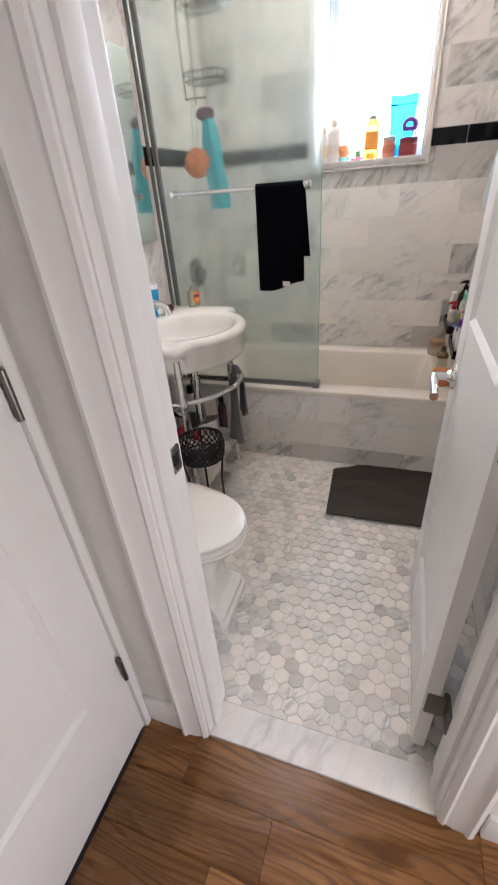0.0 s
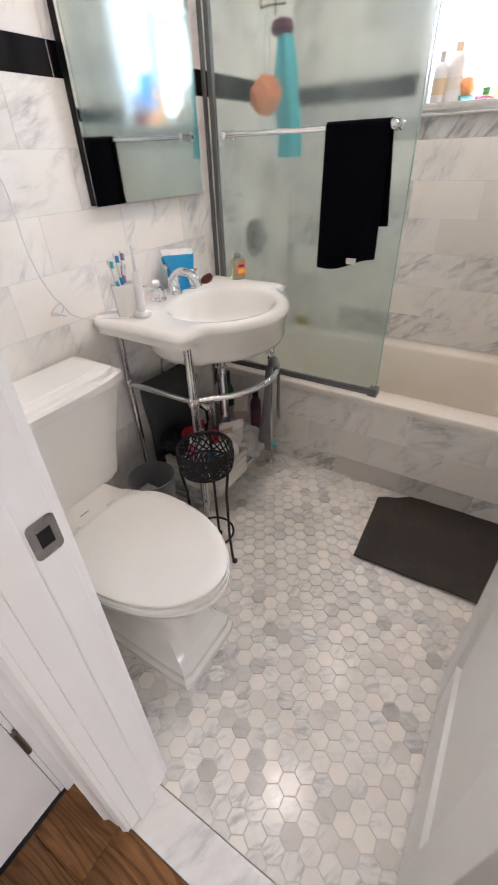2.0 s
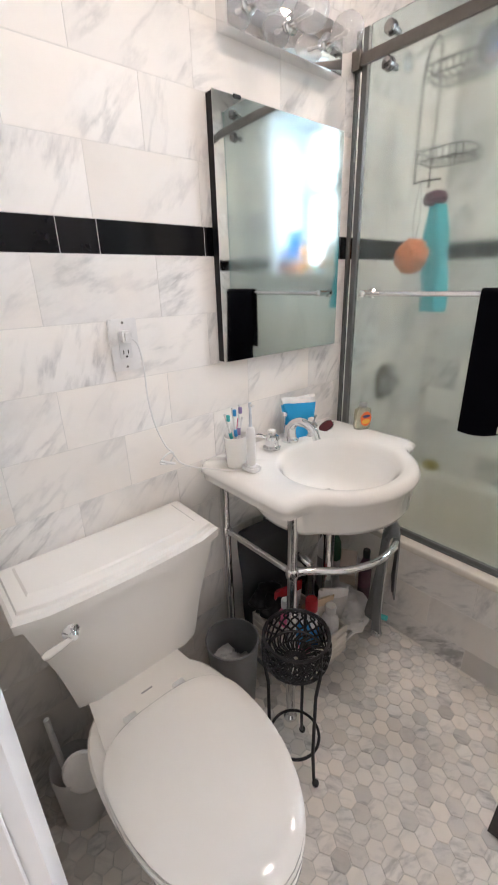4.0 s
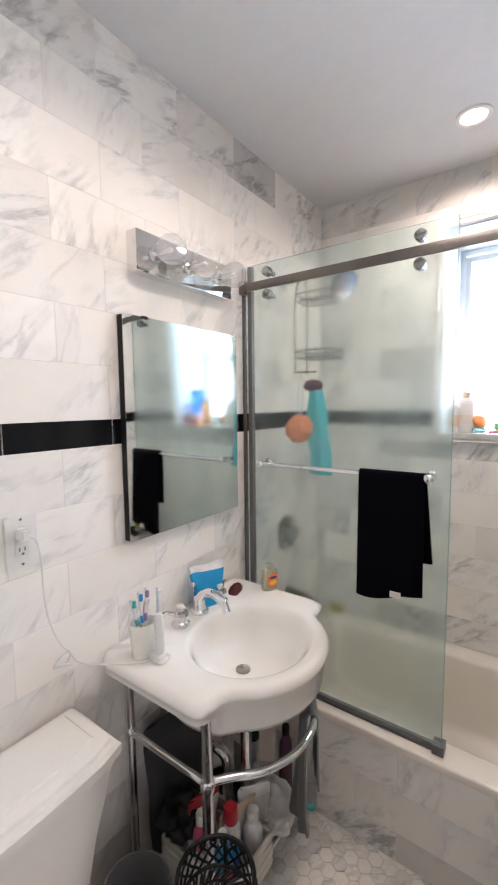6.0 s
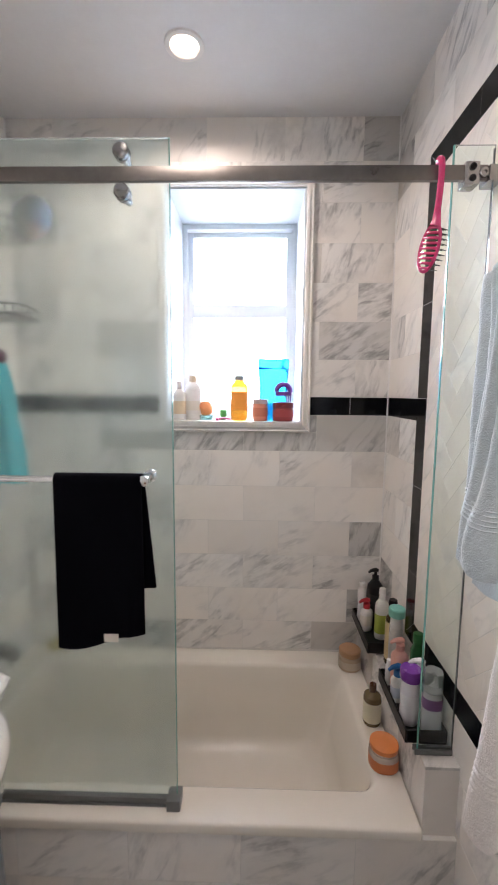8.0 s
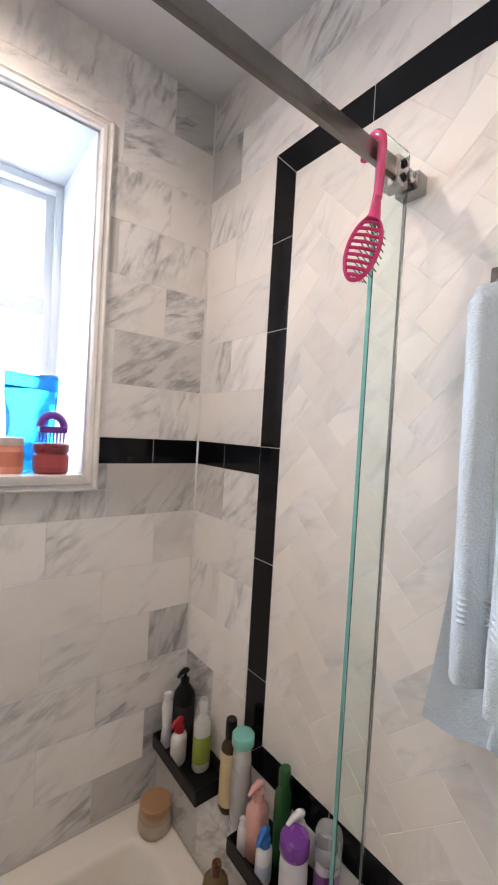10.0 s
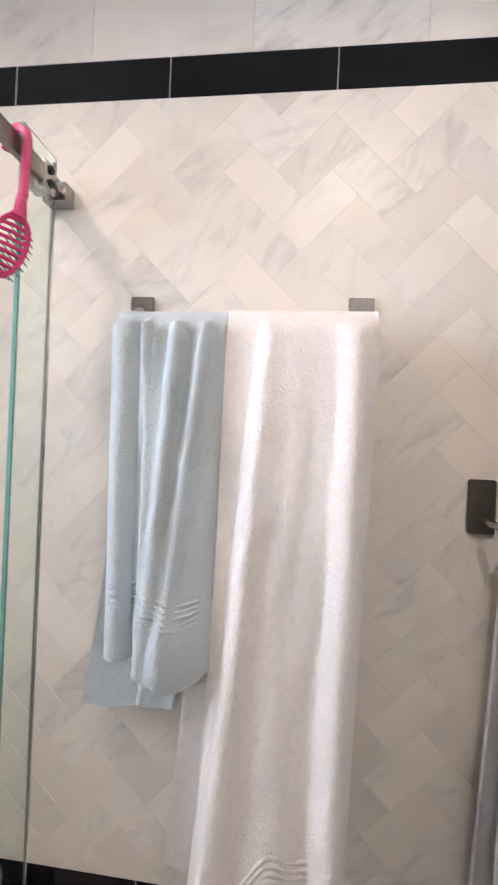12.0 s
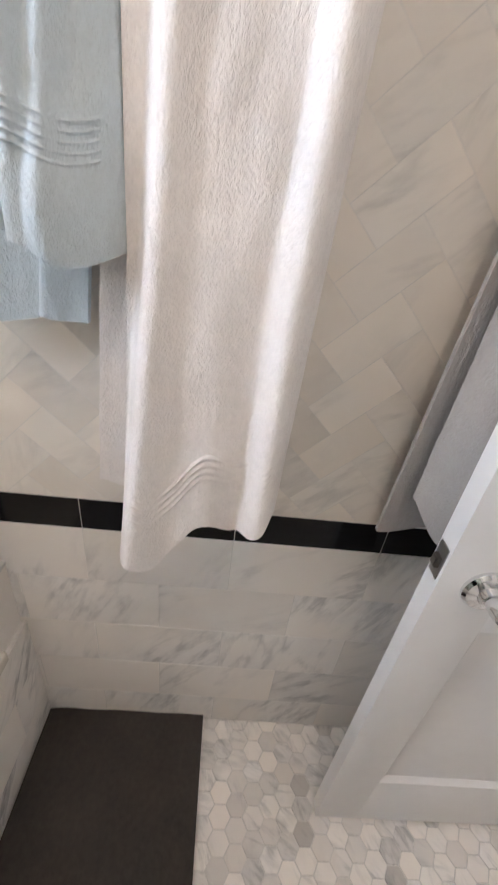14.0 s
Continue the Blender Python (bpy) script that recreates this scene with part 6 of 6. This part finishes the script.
flask("blue_bottle", "white and blue pump bottle", (1.466, 0.245, T0), 0.021, 0.085, WHITE_PL, (0.013, 0.022, dye((0.02, 0.14, 0.42), 0.35), "pump"), (0.2, 0.6, dye((0.55, 0.60, 0.68), 0.4)), 0.8, spin=200)
flask("teal_bottle", "teal bottle with a white pump", (1.512, 0.190, T0), 0.026, 0.135, dye((0.06, 0.24, 0.24), 0.3), (0.014, 0.028, WHITE_PL, "pump"), (0.2, 0.65, WHITE_PL), 0.8, spin=180)
flask("purple_bottle", "white bottle with a wide purple cap", (1.475, 0.165, T0), 0.033, 0.135, dye((0.66, 0.64, 0.68), 0.35), (0.031, 0.030, PURPLE), (0.15, 0.7, dye((0.70, 0.70, 0.72), 0.4)), 0.8, neck=0.9, spin=70)
flask("spray_bottle", "clear and purple bottle with dome cap", (1.518, 0.115, T0), 0.027, 0.14, dye((0.60, 0.60, 0.64), 0.25), (0.026, 0.055, dye((0.80, 0.82, 0.83), 0.1, "clear")), (0.62, 0.85, dye((0.16, 0.05, 0.20), 0.4)), 0.8, neck=0.9)
flask("wooden_jar", "pale brown jar with a wood-look lid", (1.4120, 0.655, R0), 0.046, 0.062, dye((0.42, 0.32, 0.22), 0.35), (0.045, 0.022, dye((0.42, 0.24, 0.12), 0.45)), (0.2, 0.7, dye((0.50, 0.42, 0.32), 0.5)), neck=0.95)
flask("brown_bottle", "brown glass bottle with a cream label", (1.4260, 0.362, R0), 0.030, 0.118, dye((0.13, 0.09, 0.035), 0.25), (0.012, 0.026, BROWN), (0.12, 0.72, dye((0.62, 0.58, 0.42), 0.6)), neck=0.35)
flask("scrub_jar", "clear jar with orange label and orange lid", (1.4170, 0.195, R0), 0.044, 0.062, dye((0.50, 0.42, 0.36), 0.25), (0.043, 0.015, dye((0.72, 0.24, 0.07), 0.4)), (0.08, 0.62, dye((0.55, 0.17, 0.06), 0.45)), neck=0.97)

# pink hair brush hanging on the rail
brush = thing("hair_brush", (1.39, 0.02, 1.84), "pink vented hair brush hanging on the rail", "hair brush")
_px = dye((0.56, 0.045, 0.16), 0.18)
BX, BY = 1.417, GY - 0.031
_hook = curve([(BX + 0.004, BY + 0.036, 2.082), (BX + 0.006, BY + 0.034, 2.102), (BX + 0.002, BY + 0.016, 2.113), (BX + 0.002, BY + 0.001, 2.102), (BX + 0.002, BY, 2.07), (BX, BY, 2.03), (BX - 0.002, BY, 2.002)], 6)
part("hook_stem", tube(_hook, 0.0072, 10), _px, brush)


TURN_HEAD = Matrix.Translation((BX, BY, 0)) @ Matrix.Rotation(radians(-62), 4, "Z") @ Matrix.Translation((-BX, -BY, 0))


def turned(bm):
    bm.transform(TURN_HEAD)
    return bm


HX, HZ, HW, HH, HT = BX - 0.020, 1.923, 0.0255, 0.051, 0.28


def on_head(a, b):
    """A point of the oval head: a across, b along, both from -1 to 1."""
    return Vector((HX + HW * a * math.cos(HT) + HH * b * math.sin(HT), BY, HZ - HW * a * math.sin(HT) + HH * b * math.cos(HT)))


part("rim", turned(tube([on_head(math.cos(2 * math.pi * i / 32), math.sin(2 * math.pi * i / 32)) for i in range(32)], 0.0038, 8, closed=True)), _px, brush)
for _k in range(9):
    _z = -0.84 + 1.68 * _k / 8
    _h = math.sqrt(max(0.0, 1 - _z * _z))
    _a, _b = on_head(-_h, _z), on_head(_h, _z)
    _r = part("rib", turned(tube([_a, (_a + _b) / 2 - Vector((0, 0.004, 0)), _b], 0.0031, 8)), _px, brush)
    for _j in range(4):
        _p = _a.lerp(_b, 0.35 + 0.2 * _j)
        part("bristle", turned(tube([_p, _p + Vector((0.006, 0.022, -0.004))], 0.0010, 4)), BLACK, _r)
part("neck", turned(tube([(BX - 0.001, BY, 2.014), (BX - 0.003, BY, 1.998), on_head(0, 1.12), on_head(0, 0.92)], 0.0075, 12, taper=[0.95, 1.0, 1.3, 1.7])), _px, brush)


# ---- tiles and other pieces ----
_flat = {}


def piece(points, depth=SKIN, chamfer=0.0005):
    """The mesh of one flat piece: its outline drawn in a little at the face. Alike outlines share it."""
    key = tuple((round(x, 4), round(y, 4)) for x, y in points) + (depth,)
    if key not in _flat:
        cx, cy = sum(p[0] for p in points) / len(points), sum(p[1] for p in points) / len(points)
        n = len(points)
        verts = [(x, y, 0) for x, y in points] + [(x, y, depth - chamfer) for x, y in points]
        for i in range(n):
            a, b, c = Vector(points[i - 1]), Vector(points[i]), Vector(points[(i + 1) % n])
            d = (a - b).normalized() + (c - b).normalized()
            d = (d.normalized() if d.length > 1e-6 else Vector((cx, cy)) - b) * chamfer * 1.4
            verts.append((b.x + d.x, b.y + d.y, depth))
        faces = [tuple(range(2 * n, 3 * n))]
        for k in (0, n):
            faces += [(k + i, k + (i + 1) % n, k + n + (i + 1) % n, k + n + i) for i in range(n)]
        me = bpy.data.meshes.new("tile")
        me.from_pydata(verts, [], faces)
        _flat[key] = me
    return _flat[key]


def lay(name, parent, points, m, material, depth=SKIN):
    me = piece(points, depth)
    if not me.materials:
        me.materials.append(material)
    ob = new(name, me)
    ob.parent = parent
    ob.matrix_basis = base_of(parent).inverted() @ m
    return ob


def rect(w, h):
    return [(-w / 2, -h / 2), (w / 2, -h / 2), (w / 2, h / 2), (-w / 2, h / 2)]


def cut(r, hole):
    """What is left of a rectangle (u0, u1, v0, v1) outside another."""
    u0, u1, v0, v1 = r
    a0, a1, b0, b1 = hole
    if u1 <= a0 or u0 >= a1 or v1 <= b0 or v0 >= b1:
        return [r]
    out = []
    if v0 < b0:
        out.append((u0, u1, v0, b0))
    if v1 > b1:
        out.append((u0, u1, b1, v1))
    v0, v1 = max(v0, b0), min(v1, b1)
    if u0 < a0:
        out.append((u0, a0, v0, v1))
    if u1 > a1:
        out.append((a1, u1, v0, v1))
    return out


def rows_of(u0, u1, v0, v1, phase, parity, holes=(), base=None):
    """Running-bond rectangles over an area; rows are counted from the black band."""
    below = BAND_LOW if base is None else base
    edges = [below - ROW * k for k in range(11) if below - ROW * k > v0 + 0.01] + [v0]
    bands = [(b, a, k) for k, (a, b) in enumerate(zip(edges, edges[1:])) if a <= v1 + 1e-6]
    if v1 > BAND_TOP + 0.01 and base is None:
        edges = [BAND_TOP + ROW * k for k in range(8) if BAND_TOP + ROW * k < v1 - 0.01] + [v1]
        bands += [(a, b, k + 1) for k, (a, b) in enumerate(zip(edges, edges[1:])) if a >= v0 - 1e-6]
    for a, b, k in bands:
        u = phase + (LONG / 2 if (k + parity) % 2 else 0)
        while u > u0:
            u -= LONG
        while u < u1:
            left = [(max(u, u0), min(u + LONG, u1), a, b)]
            for h in holes:
                left = [q for r in left for q in cut(r, h)]
            for r in left:
                if r[1] - r[0] > 0.006 and r[3] - r[2] > 0.004:
                    yield r
            u += LONG


def tiles(parent, rects, place, material, name="tile", gap=JOINT):
    for u0, u1, v0, v1 in rects:
        lay(name, parent, rect(round(u1 - u0 - gap, 4), round(v1 - v0 - gap, 4)), place((u0 + u1) / 2, (v0 + v1) / 2), material)


west = lambda u, v: facing(-SKIN, u, v, 1, 0)
north = lambda u, v: facing(u, BACK + SKIN, v, 0, -1)
east_wall = lambda u, v: facing(W + SKIN, u, v, -1, 0)
CASE = (WIN_X0 - CASING - 0.0005, WIN_X1 + CASING + 0.0005, WIN_Z0 - 0.0125 - CASING, WIN_Z1 + CASING + 0.0005)
PANEL = (-1.25, 0.446, 0.733, 2.341)
tiles(wall_west, rows_of(FRONT, BACK, 0.0, BAND_LOW, -0.921, 1), west, MARBLE_PALE)
tiles(wall_west, rows_of(FRONT, BACK, BAND_TOP, CEIL, -0.921, 1), west, MARBLE)
tiles(wall_north, rows_of(0.0, W, RIM + 0.001, CEIL, 1.109, 1, [CASE]), north, MARBLE)
tiles(wall_east, rows_of(FRONT, BACK, 0.0, PANEL[2], 0.30, 0, [PANEL]), east_wall, MARBLE)
tiles(wall_east, rows_of(FRONT, BACK, PANEL[2], CEIL, 0.30, 0, [PANEL]), east_wall, MARBLE_PALE)
_b = sorted([FRONT, -1.007, -0.914] + [-0.914 + LONG * k for k in range(1, 6)] + [BACK])
tiles(wall_west, [(a, b, BAND_LOW, BAND_TOP) for a, b in zip(_b, _b[1:]) if b - a > 0.01], west, BLACK_TILE, "border_tile")
_b = [0.0, 0.173, 0.479, 0.786, 1.093, 1.399, W]
tiles(wall_north, [r for a, b in zip(_b, _b[1:]) for r in cut((a, b, BAND_LOW, BAND_TOP), CASE)], north, BLACK_TILE, "border_tile")
tiles(wall_east, [(0.446, 0.612, BAND_LOW, BAND_TOP), (0.612, BACK, BAND_LOW, BAND_TOP)], east_wall, BLACK_TILE, "border_tile")

structure("corner_sealant", lathe([(0.0035, 0.62), (0.0035, CEIL - 0.001)], Matrix.Translation((W - 0.001, BACK - 0.001, 0)), 10), WHITE_PAINT, "white sealant bead in the tiled corner", "trim")
structure("corner_sealant", lathe([(0.0035, RIM + 0.001), (0.0035, CEIL - 0.001)], Matrix.Translation((0.001, BACK - 0.001, 0)), 10), WHITE_PAINT, "white sealant bead in the tiled corner", "trim")
# black frame of the herringbone panel, mitred at its corners
_y0, _y1, _z0, _z1 = PANEL
_t = 0.076
_h = JOINT / 2


def bar_piece(points):
    cx, cz = sum(p[0] for p in points) / len(points), sum(p[1] for p in points) / len(points)
    lay("border_tile", wall_east, [(-(y - cx), z - cz) for y, z in points][::-1], east_wall(cx, cz), BLACK_TILE)


_js = [_y0] + sorted(0.146 - LONG * k for k in range(5)) + [_y1]
for a, b in zip(_js, _js[1:]):
    for zo, zi in ((_z1, _z1 - _t), (_z0, _z0 + _t)):
        ia, ib = (a + _t if a == _y0 else a), (b - _t if b == _y1 else b)
        pts = [(a + _h, zo), (b - _h, zo), (ib - _h, zi), (ia + _h, zi)]
        bar_piece(pts if zo < zi else pts[::-1])
_js = [_z0, 0.973, 1.276, 1.575, 1.878, 2.109, _z1]
for a, b in zip(_js, _js[1:]):
    for yo, yi in ((_y1, _y1 - _t), (_y0, _y0 + _t)):
        ia, ib = (a + _t if a == _z0 else a), (b - _t if b == _z1 else b)
        pts = [(yo, a + _h), (yo, b - _h), (yi, ib - _h), (yi, ia + _h)]
        bar_piece(pts if yo > yi else pts[::-1])


def clip(poly, u0, u1, v0, v1):
    """A polygon cut to a rectangle."""
    for axis, lim, sign in ((0, u0, 1), (0, u1, -1), (1, v0, 1), (1, v1, -1)):
        out = []
        for p, q in zip(poly, poly[1:] + poly[:1]):
            a, b = sign * (p[axis] - lim), sign * (q[axis] - lim)
            if a >= 0:
                out.append(p)
            if a * b < 0:
                t = a / (a - b)
                out.append((p[0] + t * (q[0] - p[0]), p[1] + t * (q[1] - p[1])))
        poly = out
        if len(poly) < 3:
            return []
    return poly


_a = 0.0690
_in = (_y0 + _t + _h, _y1 - _t - _h, _z0 + _t + _h, _z1 - _t - _h)
_c, _s = math.cos(math.pi / 4), math.sin(math.pi / 4)
for _i in range(-30, 31):
    for _j in range(-30, 31):
        _k = (_i - _j) % 4
        if _k not in (0, 3):
            continue
        _w, _hh = (2, 1) if _k == 0 else (1, 2)
        _g = 0.0004
        _q = [(_i * _a + _g, _j * _a + _g), ((_i + _w) * _a - _g, _j * _a + _g), ((_i + _w) * _a - _g, (_j + _hh) * _a - _g), (_i * _a + _g, (_j + _hh) * _a - _g)]
        _q = [(-0.7564 + x * _c - y * _s, 1.8326 + x * _s + y * _c) for x, y in _q]
        _full = _q
        _q = clip(_q, *_in)
        if len(_q) < 3:
            continue
        _cx, _cz = sum(p[0] for p in _full) / 4, sum(p[1] for p in _full) / 4
        _area = abs(sum(p[0] * q[1] - q[0] * p[1] for p, q in zip(_q, _q[1:] + _q[:1]))) / 2
        if _area > 2e-4:
            lay("tile", wall_east, [(-(y - _cx), z - _cz) for y, z in _q][::-1], east_wall(_cx, _cz), MARBLE_SMALL, SKIN - 0.0004)

# tub front and ledge
_front = lambda u, v: facing(u, 0.0105, v, 0, -1)
tiles(tub_apron, rows_of(0.0, W, 0.0, RIM - 0.032, 0.37, 0, base=RIM - 0.032), _front, MARBLE)
tiles(tub_ledge, [(1.4665, W, RIM - 0.04, 0.6085)], lambda u, v: facing(u, 0.0225, v, 0, -1), MARBLE)
tiles(tub_ledge, [(0.014 + a, 0.014 + b, RIM + 0.001, 0.6085) for a, b in ((0, 0.20), (0.20, 0.50), (0.50, 0.75))], lambda u, v: facing(1.475, u, v, -1, 0), MARBLE)
for _a0, _b0 in ((0.012, 0.26), (0.26, 0.566), (0.566, BACK)):
    lay("tile", tub_ledge, rect(W - 1.4655, round(_b0 - _a0 - JOINT, 4)), Matrix.Translation(((1.4655 + W) / 2, (_a0 + _b0) / 2, 0.6085)), MARBLE)

# hexagon floor
PITCH = 0.0492
_R = (PITCH - 0.0022) / math.sqrt(3)
_hex = [(_R * math.cos(radians(90 + 60 * k)), _R * math.sin(radians(90 + 60 * k))) for k in range(6)]
_spots = []
for _j in range(36):
    for _i in range(35):
        _x = -0.022 + PITCH * (_i + (0.5 if _j % 2 else 0.0))
        _y = -1.40 + PITCH * math.sqrt(3) / 2 * _j
        _q = clip([(_x + a, _y + b) for a, b in _hex], 0.001, W - 0.001, -1.3995, 0.0)
        if len(_q) >= 3:
            _spots.append((_x, _y, _q))
_spots.sort(key=lambda s: (s[0] - 0.98) ** 2 + (s[1] + 0.88) ** 2 * 0.8)
_verts, _faces = [], []
for _n, (_x, _y, _q) in enumerate(_spots):
    if _n < 300:
        _o = [(round(a - _x, 4), round(b - _y, 4)) for a, b in _q]
        lay("hexagon_tile", floor, _o, Matrix.Translation((_x, _y, -0.0045 + 0.0006 * math.sin(37 * _x + 91 * _y))), MARBLE_HEX, 0.005)
    else:
        _m = len(_q)
        _base = len(_verts)
        _z = 0.0005 + 0.0006 * math.sin(37 * _x + 91 * _y)
        _cx, _cy = sum(p[0] for p in _q) / _m, sum(p[1] for p in _q) / _m
        _verts += [(a, b, -0.0045) for a, b in _q] + [(a, b, _z - 0.0009) for a, b in _q] + [(a + (_cx - a) * 0.04, b + (_cy - b) * 0.04, _z) for a, b in _q]
        _faces.append(tuple(range(_base + 2 * _m, _base + 3 * _m)))
        for _k in (0, _m):
            _faces += [(_base + _k + i, _base + _k + (i + 1) % _m, _base + _k + _m + (i + 1) % _m, _base + _k + _m + i) for i in range(_m)]
_me = bpy.data.meshes.new("hexagon_tiles")
_me.from_pydata(_verts, [], _faces)
_me.materials.append(MARBLE_HEX_REST)
_rest = tagged(new("hexagon_tiles", _me), kind="stuff")
_rest.parent = floor
